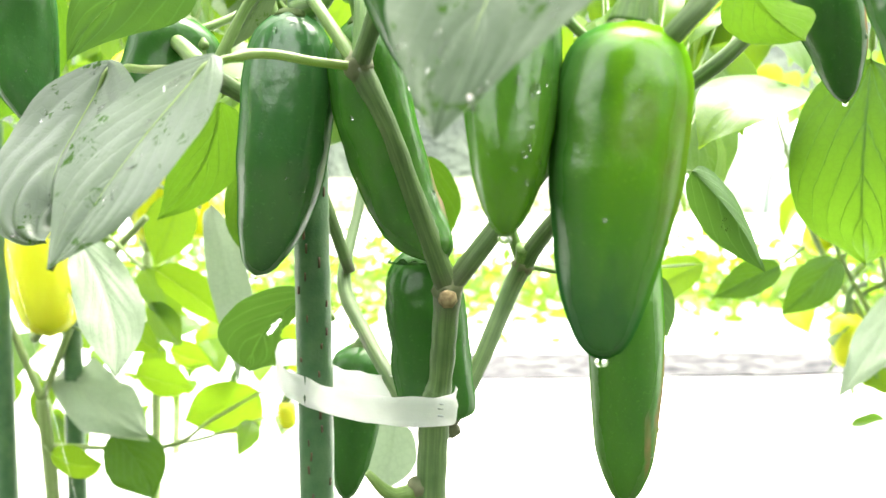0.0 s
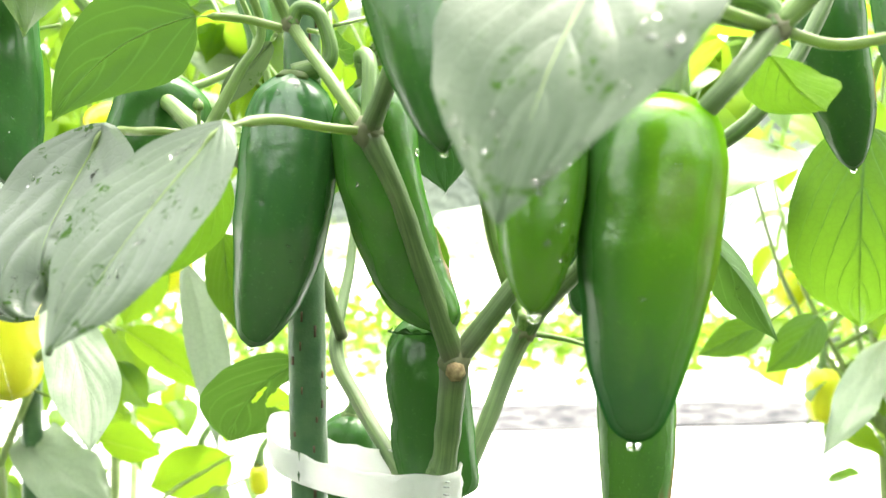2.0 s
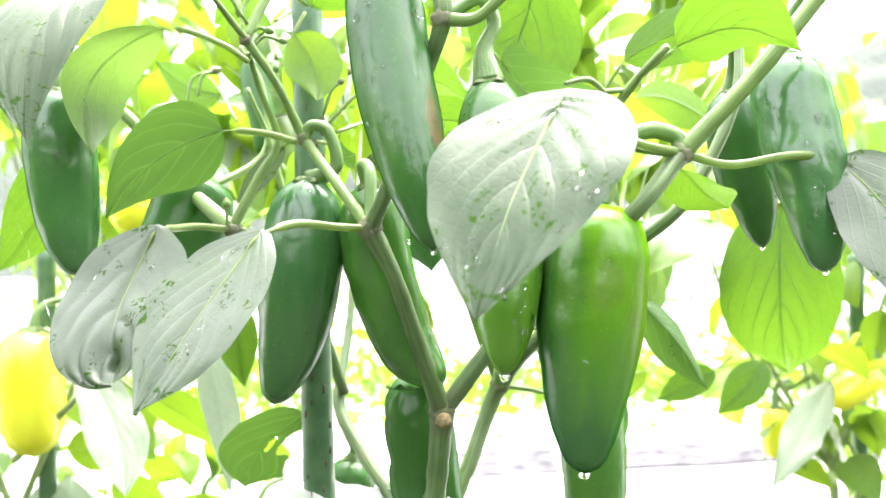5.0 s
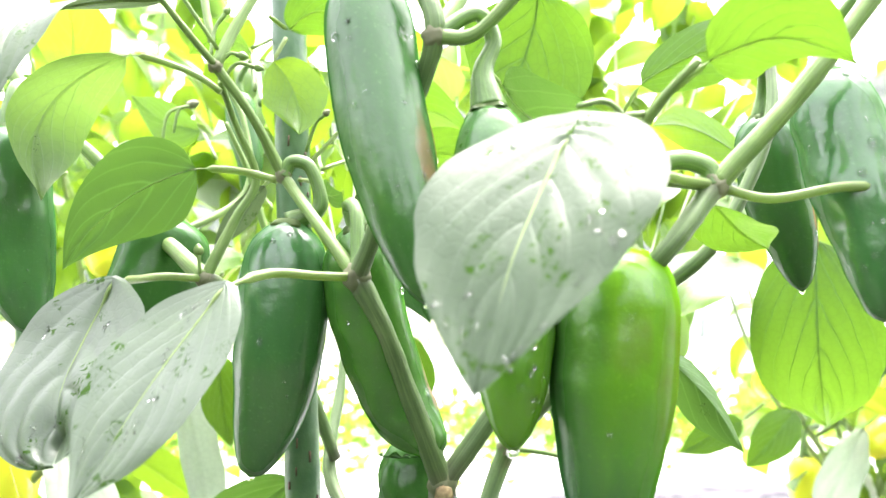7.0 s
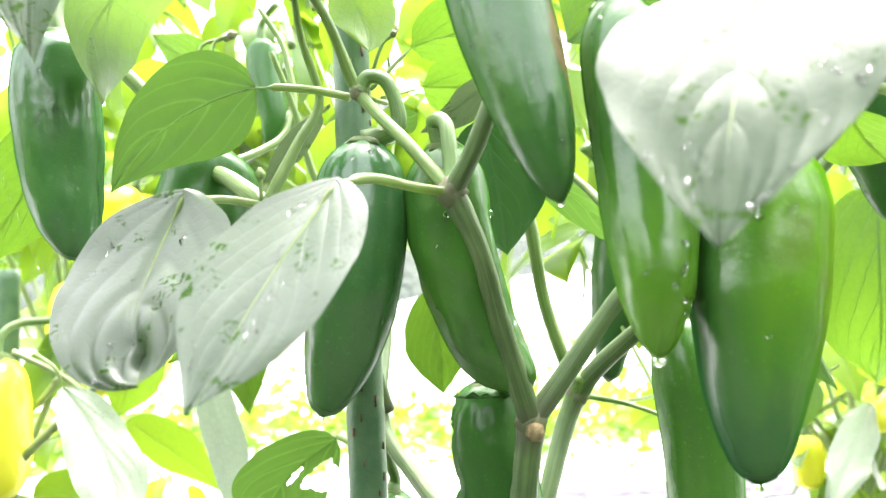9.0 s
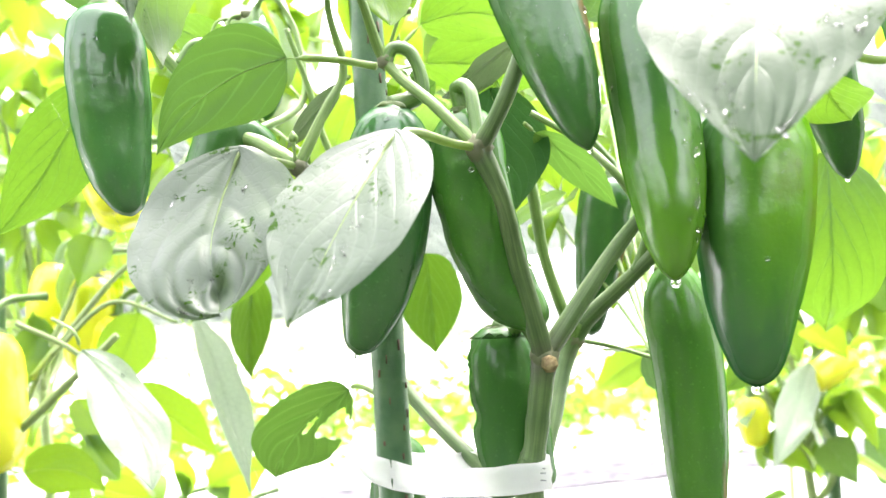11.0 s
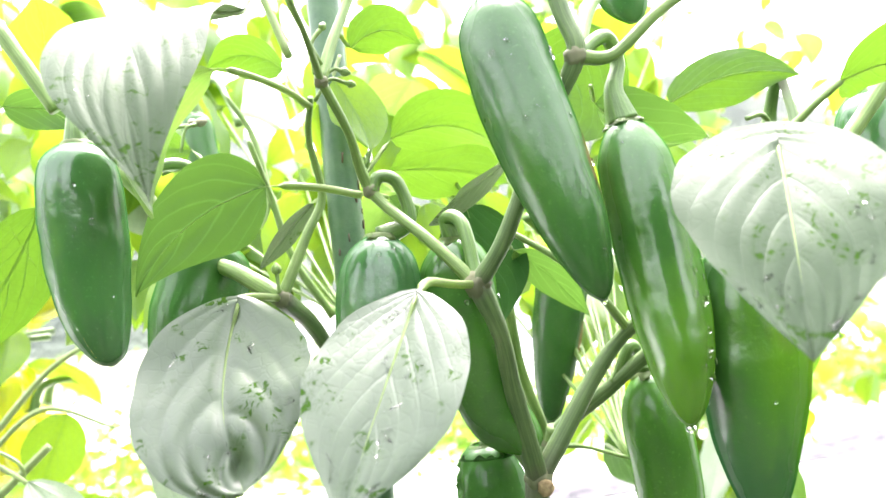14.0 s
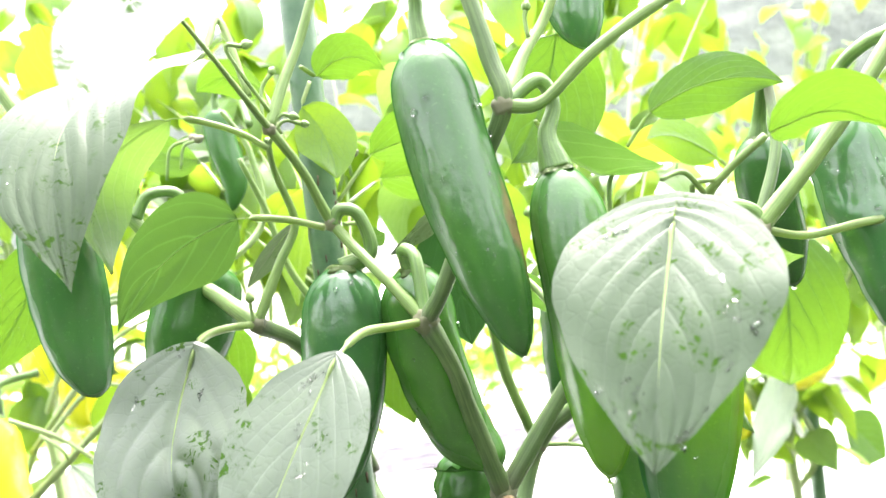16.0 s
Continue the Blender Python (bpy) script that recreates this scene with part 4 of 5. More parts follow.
pepper([(0.1390, 0.3280, 0.5217), (0.1442, 0.3320, 0.4902), (0.1529, 0.3370, 0.4691), (0.1585, 0.341, 0.448)], 0.0136, LONG, PEPPER_TAN, [(0.1391, 0.3250, 0.5317), (0.1355, 0.3150, 0.5431), (0.136, 0.312, 0.545)], "dark green pepper with long brown scar", drop=0.0012, beads=5, turn=1.9)
pepper([(0.1353, 0.2700, 0.5230), (0.1363, 0.2620, 0.4945), (0.1387, 0.2550, 0.4653), (0.1401, 0.2500, 0.4369)], 0.0142, BELL, PEPPER_DARK, [(0.1357, 0.2720, 0.5303), (0.1418, 0.2700, 0.5420), (0.1436, 0.2560, 0.5480), (0.1437, 0.2418, 0.5490)], "wet glossy dark green pepper", drop=0.0012, beads=70, turn=0.2, wave=0.075)
pepper([(0.0437, 0.3000, 0.5908), (0.0433, 0.2970, 0.5761), (0.0444, 0.2910, 0.5598)], 0.0120, LONG, PEPPER_DARK, [(0.0445, 0.3000, 0.5976), (0.0387, 0.2900, 0.6012), (0.0334, 0.2850, 0.5909)], "dark green pepper tip hanging from above", turn=0.2)

# ---- leaves on the plant ----
leaf(plant, (-0.0710, 0.2638, 0.4547), (-0.1088, 0.2355, 0.3934), (-0.1114, 0.2604, 0.4286), (-0.0693, 0.2326, 0.4246), [NODE_L, (-0.0439, 0.3000, 0.4586), (-0.0589, 0.2850, 0.4593)], LEAF_SHEEN, "broad wet leaf with pale sheen and rain drops", 46, 0.0016, fold=0.06, quilt=0.024, neck=0.3, heart=0.12, rows=40, cols=14)
leaf(plant, (-0.1215, 0.3146, 0.4590), (-0.1329, 0.2703, 0.4064), (-0.1595, 0.3082, 0.4250), (-0.1021, 0.2880, 0.4395), [NODE_B, (-0.1100, 0.3500, 0.4620), (-0.1178, 0.3400, 0.4608)], LEAF_LOOPED, "wet puckered leaf with curled tip and pale sheen", 34, 0.0016, fold=0.06, pucker=16.0, curl=0.35, notch=0.42, quilt=0.0085, veins=(3.5, 2.6, 1.8), neck=0.2, heart=0.1, blunt=True, rows=72, cols=26)
leaf(plant, (-0.100, 0.363, 0.509), (-0.155, 0.358, 0.466), (-0.116, 0.366, 0.482), (-0.124, 0.356, 0.521), [(-0.0634, 0.3450, 0.5007), (-0.0801, 0.3550, 0.5064)], LEAF_DARK, "matt green leaf with pointed tip", 0, 0.0015, fold=-0.10, veins=(3.7, 2.5, 1.3), quilt=0.035, rows=34, cols=12)
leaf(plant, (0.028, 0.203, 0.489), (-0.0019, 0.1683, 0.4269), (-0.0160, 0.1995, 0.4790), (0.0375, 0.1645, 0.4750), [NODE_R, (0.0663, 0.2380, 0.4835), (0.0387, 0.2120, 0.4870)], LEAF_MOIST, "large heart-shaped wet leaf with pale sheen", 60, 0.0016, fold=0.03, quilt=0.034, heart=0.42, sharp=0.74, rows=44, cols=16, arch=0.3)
leaf(plant, (0.1450, 0.2500, 0.4795), (0.1600, 0.2130, 0.4105), (0.1395, 0.2340, 0.4460), (0.1760, 0.2240, 0.4570), [NODE_R, (0.1040, 0.2500, 0.4774), (0.1250, 0.2440, 0.4800)], LEAF_SHEEN, "wet leaf with pale sheen at the end of a long petiole", 14, 0.0015)
leaf(plant, (-0.1216, 0.3350, 0.5506), (-0.148, 0.318, 0.491), (-0.1615, 0.3150, 0.5248), (-0.1434, 0.3450, 0.5158), [(-0.0840, 0.3350, 0.5358), (-0.0941, 0.3350, 0.5430), (-0.1091, 0.3350, 0.5491)], LEAF_BACK, "drooping light green leaf with pale lower side", 3, 0.0013, fold=0.25)
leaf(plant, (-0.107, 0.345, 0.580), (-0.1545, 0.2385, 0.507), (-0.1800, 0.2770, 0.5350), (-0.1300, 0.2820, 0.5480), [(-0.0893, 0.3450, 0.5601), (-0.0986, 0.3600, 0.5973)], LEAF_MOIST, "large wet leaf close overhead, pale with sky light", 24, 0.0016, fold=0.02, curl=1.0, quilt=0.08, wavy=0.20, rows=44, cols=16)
leaf(plant, (-0.0987, 0.2350, 0.5744), (-0.1320, 0.1850, 0.5305), (-0.1367, 0.1970, 0.5542), (-0.1164, 0.2030, 0.5457), [(-0.0888, 0.2500, 0.5848)], LEAF_SHEEN, "wet leaf overhead with pale sheen", 8)
leaf(plant, (-0.0703, 0.4470, 0.3565), (-0.1096, 0.4700, 0.3053), (-0.1224, 0.4550, 0.3319), (-0.0767, 0.4600, 0.3264), [(-0.052, 0.40, 0.352), (-0.0667, 0.4200, 0.3597)], LEAF_DARK, "dull green leaf eaten through with a hole", 0, 0.0014, fold=0.1, holes=((0.27, 0.68, 0.16, 0.36), (0.38, 0.44, 0.10, 0.14), (0.42, 0.10, 0.10, 0.05)), droop=-0.3, rows=84, cols=32)
leaf(plant, (0.0957, 0.3300, 0.4212), (0.1272, 0.3450, 0.3797), (0.1029, 0.3350, 0.4045), (0.1211, 0.3450, 0.4014), [(0.075, 0.315, 0.44), (0.0869, 0.3250, 0.4224)], LEAF_DARK, "small folded green leaf with a drop at its tip", 4, 0.0012, fold=-0.55, droop=0.4, rows=34, cols=12)
leaf(plant, (0.2045, 0.4150, 0.4745), (0.2307, 0.4650, 0.3710), (0.1690, 0.4200, 0.4319), (0.2318, 0.4000, 0.4232), [(0.1966, 0.3900, 0.5027), (0.2000, 0.4050, 0.4871)], LEAF, "large bright green leaf with dark veins, backlit", 0, 0.0014, fold=0.08, sharp=1.0, wavy=0.12, quilt=0.04, rows=34, cols=12)
leaf(plant, (0.2379, 0.6000, 0.3560), (0.1969, 0.6200, 0.3304), (0.2158, 0.6100, 0.3572), (0.2193, 0.6000, 0.3340), [(0.2372, 0.5600, 0.3727)], LEAF, "green leaf low on the plant", 0)
leaf(plant, (0.2874, 0.6200, 0.3585), (0.2469, 0.6200, 0.3175), (0.2570, 0.6200, 0.3494), (0.2809, 0.6100, 0.3325), [(0.2815, 0.5800, 0.3710)], LEAF, "green leaf low on the plant", 0)
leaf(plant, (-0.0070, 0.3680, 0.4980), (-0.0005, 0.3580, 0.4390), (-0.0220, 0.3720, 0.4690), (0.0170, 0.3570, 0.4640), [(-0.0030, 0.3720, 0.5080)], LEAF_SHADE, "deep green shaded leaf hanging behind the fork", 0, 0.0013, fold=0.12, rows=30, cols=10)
leaf(plant, (-0.0148, 0.5000, 0.4311), (-0.0053, 0.5300, 0.3679), (-0.0289, 0.5100, 0.4033), (0.0103, 0.5200, 0.3981), [(-0.0195, 0.4800, 0.4412)], LEAF, "green leaf behind the stake", 0)
leaf(plant, (0.1898, 0.6200, 0.3555), (0.1559, 0.6600, 0.3225), (0.1614, 0.6400, 0.3518), (0.1755, 0.6200, 0.3337), [(0.0632, 0.4200, 0.3704)], LEAF_YOUNG, "bright green leaf", 0)
leaf(plant, (0.0973, 0.4450, 0.3655), (0.1154, 0.4350, 0.3364), (0.0936, 0.4400, 0.3514), (0.1201, 0.4450, 0.3589), [(0.0831, 0.4000, 0.3652)], LEAF_DARK, "deep green leaf behind the pepper", 0)
leaf(plant, (-0.0651, 0.3900, 0.5223), (-0.0617, 0.3850, 0.5625), (-0.0746, 0.3850, 0.5432), (-0.0407, 0.3900, 0.5422), [(-0.0634, 0.3850, 0.5108)], LEAF_YOUNG, "young yellow-green leaf, backlit", 0, fold=0.2)
leaf(plant, (-0.0693, 0.4000, 0.5791), (-0.0273, 0.4000, 0.5753), (-0.0495, 0.3950, 0.5918), (-0.0491, 0.4050, 0.5758), [(-0.0744, 0.3600, 0.5617)], LEAF_YOUNG, "young yellow-green leaf, backlit", 0)
leaf(plant, (0.0484, 0.3350, 0.5761), (0.0208, 0.3350, 0.5200), (0.0131, 0.3350, 0.5507), (0.0722, 0.3450, 0.5494), [(0.0527, 0.3300, 0.5947)], LEAF, "large bright green leaf, backlit", 0, 0.0014, rows=30, cols=10)
leaf(plant, (0.0267, 0.3000, 0.5282), (0.0686, 0.2850, 0.5102), (0.0381, 0.2700, 0.5194), (0.0446, 0.3100, 0.5103), [(0.0187, 0.2900, 0.5323)], LEAF_DARK, "dark green leaf with wet pale top", 8, fold=0.3)
leaf(plant, (0.0919, 0.3400, 0.5378), (0.1360, 0.3000, 0.5414), (0.1153, 0.3250, 0.5614), (0.1149, 0.3250, 0.5336), [(0.0835, 0.3500, 0.5239)], LEAF, "green leaf with wavy edge", 0, fold=0.2, wavy=0.14)
leaf(plant, (0.0734, 0.2200, 0.5143), (0.1146, 0.2150, 0.5106), (0.0773, 0.2000, 0.5274), (0.0985, 0.2320, 0.5127), [(0.0625, 0.2240, 0.5050)], LEAF, "fresh green leaf with pointed tip", 0, fold=0.1)
leaf(plant, (0.1137, 0.4200, 0.5271), (0.1692, 0.4200, 0.5110), (0.1395, 0.4100, 0.5388), (0.1473, 0.4300, 0.5180), [(0.0965, 0.4100, 0.5175)], LEAF_YOUNG, "young yellow-green leaf", 0)
leaf(plant, (-0.0342, 0.3900, 0.5352), (0.0302, 0.3800, 0.5161), (-0.0145, 0.3750, 0.5525), (0.0079, 0.4000, 0.5318), [(-0.0530, 0.3800, 0.5131)], LEAF, "green leaf spread over the fork", 0, fold=0.15)
leaf(plant, (-0.0260, 0.4200, 0.5256), (0.0505, 0.4400, 0.5192), (-0.0032, 0.4100, 0.5394), (0.0151, 0.4400, 0.5140), [(-0.0476, 0.3900, 0.5121)], LEAF, "bright green leaf, backlit", 0)
leaf(plant, (-0.1914, 0.4200, 0.5132), (-0.2395, 0.4400, 0.4423), (-0.2225, 0.4200, 0.4902), (-0.1934, 0.4400, 0.4714), [(-0.1748, 0.4200, 0.5176)], LEAF, "lit green leaf behind the pepper", 0)
leaf(plant, (0.0089, 0.3550, 0.4740), (0.0565, 0.3750, 0.4403), (0.0312, 0.3750, 0.4550), (0.0383, 0.3620, 0.4650), [(0.0028, 0.3500, 0.4771)], LEAF_DARK, "deep green leaf between the branches", 0)
stem("twig", [(0.0062, 0.3500, 0.4818), (0.0237, 0.3400, 0.4673), (0.0331, 0.3250, 0.4504), (0.0475, 0.3279, 0.4334)], [0.0014, 0.0016, 0.0018, 0.0022], STEM_YOUNG, plant)
leaf(plant, (-0.0816, 0.4000, 0.5713), (-0.1149, 0.4200, 0.5770), (-0.0990, 0.4000, 0.5889), (-0.0976, 0.4200, 0.5730), [(-0.0766, 0.3800, 0.5479)], LEAF, "green leaf near the top", 0)
leaf(plant, (-0.0585, 0.3600, 0.5695), (-0.0287, 0.3500, 0.5681), (-0.0493, 0.3500, 0.5855), (-0.0402, 0.3600, 0.5673), [(-0.0658, 0.3500, 0.5722)], LEAF, "bright green leaf near the top", 0)
leaf(plant, (-0.1204, 0.4700, 0.5485), (-0.1661, 0.5000, 0.5761), (-0.1448, 0.4800, 0.5698), (-0.1436, 0.4900, 0.5448), [(-0.1075, 0.4500, 0.5283)], LEAF, "green leaf in the shade", 0)
leaf(plant, (-0.1074, 0.6232, 0.5605), (-0.1692, 0.6368, 0.5423), (-0.1406, 0.6232, 0.5720), (-0.1431, 0.6368, 0.5227), [(-0.0927, 0.6096, 0.5620)], LEAF_PALE, "pale wet leaf at the back", 0)
leaf(plant, (0.0926, 0.2700, 0.4781), (0.1186, 0.2850, 0.4637), (0.1020, 0.2900, 0.4642), (0.1011, 0.2600, 0.4747), [NODE_R], LEAF, "small green leaf with a drop at its tip", 3)
leaf(plant, (-0.1176, 0.5000, 0.4211), (-0.1212, 0.5600, 0.3576), (-0.1324, 0.5200, 0.3935), (-0.1079, 0.5300, 0.3950), [(-0.1094, 0.4500, 0.4357)], LEAF, "green leaf lit from behind", 0)
leaf(plant, (-0.1544, 0.5700, 0.3995), (-0.1237, 0.5100, 0.2958), (-0.1483, 0.5350, 0.3589), (-0.1242, 0.5450, 0.3481), [(-0.1323, 0.4700, 0.4194)], LEAF_PALE, "pale hanging leaf seen from its dull side", 0, wavy=0.35)
leaf(plant, (-0.2100, 0.4900, 0.3840), (-0.1690, 0.4350, 0.3160), (-0.1950, 0.4550, 0.3430), (-0.1610, 0.4600, 0.3370), [(-0.2270, 0.5000, 0.4020), (-0.2140, 0.4900, 0.3940)], LEAF_PALE, "pale grey-green hanging leaf with drops", 14, wavy=0.25, quilt=0.05, sharp=0.7, rows=34, cols=12)
leaf(plant, (-0.0742, 0.3900, 0.5050), (-0.1002, 0.4000, 0.4760), (-0.0922, 0.3900, 0.4927), (-0.0829, 0.4000, 0.4881), [(-0.0710, 0.3800, 0.5059)], LEAF_SHEEN, "narrow pale leaf", 0)
leaf(plant, (-0.0464, 0.3600, 0.5016), (-0.0366, 0.3500, 0.4958), (-0.0431, 0.3500, 0.5010), (-0.0401, 0.3600, 0.4899), [(-0.0545, 0.3500, 0.5014)], LEAF_DARK, "small curled wet leaf", 4)
leaf(plant, (-0.0040, 0.3300, 0.5096), (-0.0364, 0.3400, 0.4857), (-0.0233, 0.3300, 0.5005), (-0.0103, 0.3500, 0.4959), [(-0.0061, 0.3100, 0.5033)], LEAF_SHEEN, "narrow wet leaf with pale sheen", 3)
leaf(plant, (-0.1105, 0.4300, 0.4559), (-0.1503, 0.4500, 0.3964), (-0.1365, 0.4300, 0.4308), (-0.1061, 0.4500, 0.4225), [(-0.0995, 0.4200, 0.4659)], LEAF, "green leaf behind the dark pepper", 0)
leaf(plant, (-0.1920, 0.4700, 0.5800), (-0.1920, 0.4550, 0.6260), (-0.2090, 0.4660, 0.6030), (-0.1700, 0.4740, 0.6080), [(-0.1920, 0.4800, 0.5670)], LEAF_YOUNG, "broad lime leaf lit from behind", 0, fold=0.1, rows=30, cols=10)
leaf(plant, (-0.2050, 0.4200, 0.5590), (-0.1760, 0.4050, 0.5440), (-0.1880, 0.4160, 0.5660), (-0.1940, 0.4240, 0.5500), [(-0.2140, 0.4300, 0.5650)], LEAF_DARK, "deep green leaf with pale dull underside", 0, fold=-0.3)
leaf(plant, (-0.0660, 0.3650, 0.5570), (-0.0550, 0.3550, 0.5220), (-0.0700, 0.3600, 0.5360), (-0.0430, 0.3660, 0.5440), [(-0.0610, 0.3700, 0.5690)], LEAF_YOUNG, "upright lime leaf lit from behind", 0, fold=0.15, sharp=0.7)
leaf(plant, (0.1590, 0.4000, 0.5170), (0.1100, 0.3850, 0.5290), (0.1370, 0.3960, 0.5160), (0.1420, 0.4040, 0.5410), [(0.1710, 0.4100, 0.5110)], LEAF_YOUNG, "small lime leaf under the twig", 0, fold=0.15)
stem("branch", [(-0.2140, 0.4000, 0.6050), (-0.1990, 0.3900, 0.5800), (-0.1810, 0.3850, 0.5480)], [0.0036, 0.0034, 0.0030], STEM_YOUNG, plant)
knot((-0.0100, 0.3500, 0.2890), 0.0062, plant)
knot((0.0040, 0.3660, 0.3090), 0.0046, plant)
stem("stub", [(-0.0120, 0.3500, 0.2870), (-0.0220, 0.3450, 0.2880), (-0.0310, 0.3420, 0.2980)], [0.0036, 0.0030, 0.0016], STEM_YOUNG, plant)
leaf(plant, (-0.0290, 0.5200, 0.2680), (-0.0350, 0.5000, 0.2290), (-0.0490, 0.5100, 0.2470), (-0.0160, 0.5100, 0.2480), [(-0.0220, 0.5200, 0.2840)], LEAF_PALE, "pale leaf low behind the stem", 0)


def bud(stalk, size, opened=False):
    """A flower bud on a thin bent stalk."""
    pts = [Vector(p) for p in stalk]
    ob = stem("flower_stalk", pts, [0.0009, 0.0008, 0.0010], STEM_YOUNG, plant, seg=7)
    bm = bmesh.new()
    way = (pts[-1] - pts[-2]).normalized()
    sweep(bm, [pts[-1] + way * size * (k / 6) * 2 for k in range(7)], lambda u: size * (0.45 + 0.55 * math.sin(math.pi * min(1, u * 0.9 + 0.08))) * (1 - 0.55 * u * u), 10, lambda u, t: 1 + 0.10 * math.cos(5 * t))
    bud_ob = part("bud", bm, STEM_NODE if opened else STEM_YOUNG)
    bud_ob.parent = ob


bud([(-0.0819, 0.3200, 0.5483), (-0.0961, 0.3100, 0.5719), (-0.0900, 0.3100, 0.5733)], 0.0022)
bud([(-0.0825, 0.3200, 0.5427), (-0.0775, 0.3200, 0.5471), (-0.0744, 0.3200, 0.5464)], 0.0020)
bud([(-0.0851, 0.3200, 0.5452), (-0.0841, 0.3250, 0.5585), (-0.0800, 0.3250, 0.5647)], 0.0018)
bud([(-0.0833, 0.3300, 0.5371), (-0.0769, 0.3300, 0.5459), (-0.0694, 0.3300, 0.5444)], 0.0018)
bud([(-0.1364, 0.4500, 0.5368), (-0.1330, 0.4500, 0.5534), (-0.1226, 0.4500, 0.5574)], 0.0026, True)
bud([(-0.1279, 0.4400, 0.5411), (-0.1251, 0.4400, 0.5528), (-0.1191, 0.4400, 0.5553)], 0.0026, True)
bud([(-0.0430, 0.4000, 0.5261), (-0.0439, 0.4000, 0.5392), (-0.0412, 0.4000, 0.5451)], 0.0022, True)
bud([(0.0149, 0.2770, 0.5626), (0.0145, 0.2780, 0.5693), (0.0153, 0.2780, 0.5728)], 0.0020)
bud([(-0.0531, 0.3700, 0.5170), (-0.0485, 0.3700, 0.5298), (-0.0447, 0.3700, 0.5334)], 0.0018, True)
bud([(-0.0983, 0.3600, 0.4629), (-0.0986, 0.3600, 0.4677), (-0.0988, 0.3600, 0.4713)], 0.0024)
stem("tendril", [(0.0563, 0.2370, 0.4855), (0.0509, 0.2320, 0.4993), (0.0571, 0.2280, 0.5006)], [0.0012, 0.0010, 0.0009], STEM_YOUNG, plant, seg=7)
stem("tendril", [(0.0563, 0.2370, 0.4855), (0.0567, 0.2320, 0.4949), (0.0631, 0.2250, 0.5050)], [0.0012, 0.0010, 0.0009], STEM_YOUNG, plant, seg=7)
stem("tendril", [(0.0557, 0.2320, 0.4959), (0.0463, 0.2280, 0.5041), (0.0365, 0.2250, 0.5023)], [0.0010, 0.0009, 0.0008], STEM_YOUNG, plant, seg=7)
stem("twig", [(0.0501, 0.3000, 0.4834), (0.0507, 0.3000, 0.5044), (0.0551, 0.3000, 0.5121)], [0.0012, 0.0011, 0.0010], STEM_YOUNG, plant, seg=7)

# ---- neighbouring plants ----
LEAF_SHAPES = []
for k in range(7):
    rng = random.Random(40 + k)
    w = rng.uniform(0.021, 0.031)
    bm, line = blade((0, 0, 0), (0, 0.085, -0.012 * k / 3), (w, 0.036, 0.004), (-w, 0.036, 0.004), fold=rng.uniform(0.05, 0.35), wavy=0.12, quilt=0.05, rows=14, cols=5, seed=k, droop=rng.uniform(-0.9, 0.1))
    mesh = bpy.data.meshes.new("leaf")
    bm.to_mesh(mesh)
    bm.free()
    mesh.materials.append((LEAF_YOUNG, LEAF_YOUNG, LEAF_YOUNG, LEAF_YOUNG, LEAF_YOUNG, LEAF_YOUNG, LEAF_BACK)[k])
    for p in mesh.polygons:
        p.use_smooth = True
    LEAF_SHAPES.append(mesh)


def neighbour(at, height, spread, leaves, seed, label, low=0.15, stake_at=None, keep=None, forks=6):
    """A pepper plant of the next row: forked stems, many single leaves, its own stake."""
    rng = random.Random(seed)
    base = Vector(at)
    home = thing("pepper_plant", base, label, "plant", "neighbouring pepper plants")
    fork = base + Vector((0, 0, height * 0.36))
    stem("stem", [base - Vector((0, 0, 0.02)), base + Vector((0.006, 0, height * 0.2)), fork], [0.006, 0.006, 0.005], STEM_SKYLIT, home, seg=8)
    tips = []
    for k in range(forks):
        a = 2 * math.pi * (k + rng.random() * 0.6) / forks
        end = base + Vector((math.cos(a) * spread * rng.uniform(0.5, 1), math.sin(a) * spread * rng.uniform(0.5, 1), height * rng.uniform(0.75, 1)))
        mid = fork.lerp(end, 0.5) + Vector((rng.uniform(-1, 1), rng.uniform(-1, 1), 0)) * spread * 0.15
        stem("branch", [fork, mid, end], [0.0034, 0.0025, 0.0014], STEM_SKYLIT, home, seg=7)
        tips += [(fork, mid), (mid, end), (mid, end)]
    for k in range(leaves):
        a, b = tips[rng.randrange(len(tips))]
        p = a.lerp(b, rng.random()) + Vector((rng.gauss(0, 1), rng.gauss(0, 1), rng.gauss(0, 0.7))) * spread * 0.22
        if p.z < low or (keep and not keep(p)):
            continue
        ob = new("leaf", LEAF_SHAPES[rng.randrange(7)])
        s = rng.uniform(0.45, 0.9)
        ob.matrix_basis = Matrix.Translation(p - base) @ Euler((rng.uniform(-1.5, 0.1), rng.uniform(-0.6, 0.6), rng.uniform(0, 6.3))).to_matrix().to_4x4() @ Matrix.Scale(s, 4)
        ob.parent = home
    if stake_at:
        post = thing("garden_stake", (*stake_at, 0.0), "green plastic garden stake beside a pepper plant", "stake", "garden stakes")
        bm = bmesh.new()
        sweep(bm, spline([(*stake_at, -0.04), (stake_at[0], stake_at[1], height * 0.72)], 60), lambda u: 0.008 * (1 + 0.02 * math.cos(u * 160)), 12)
        under(part("pole", bm, STAKE), post)
    return home


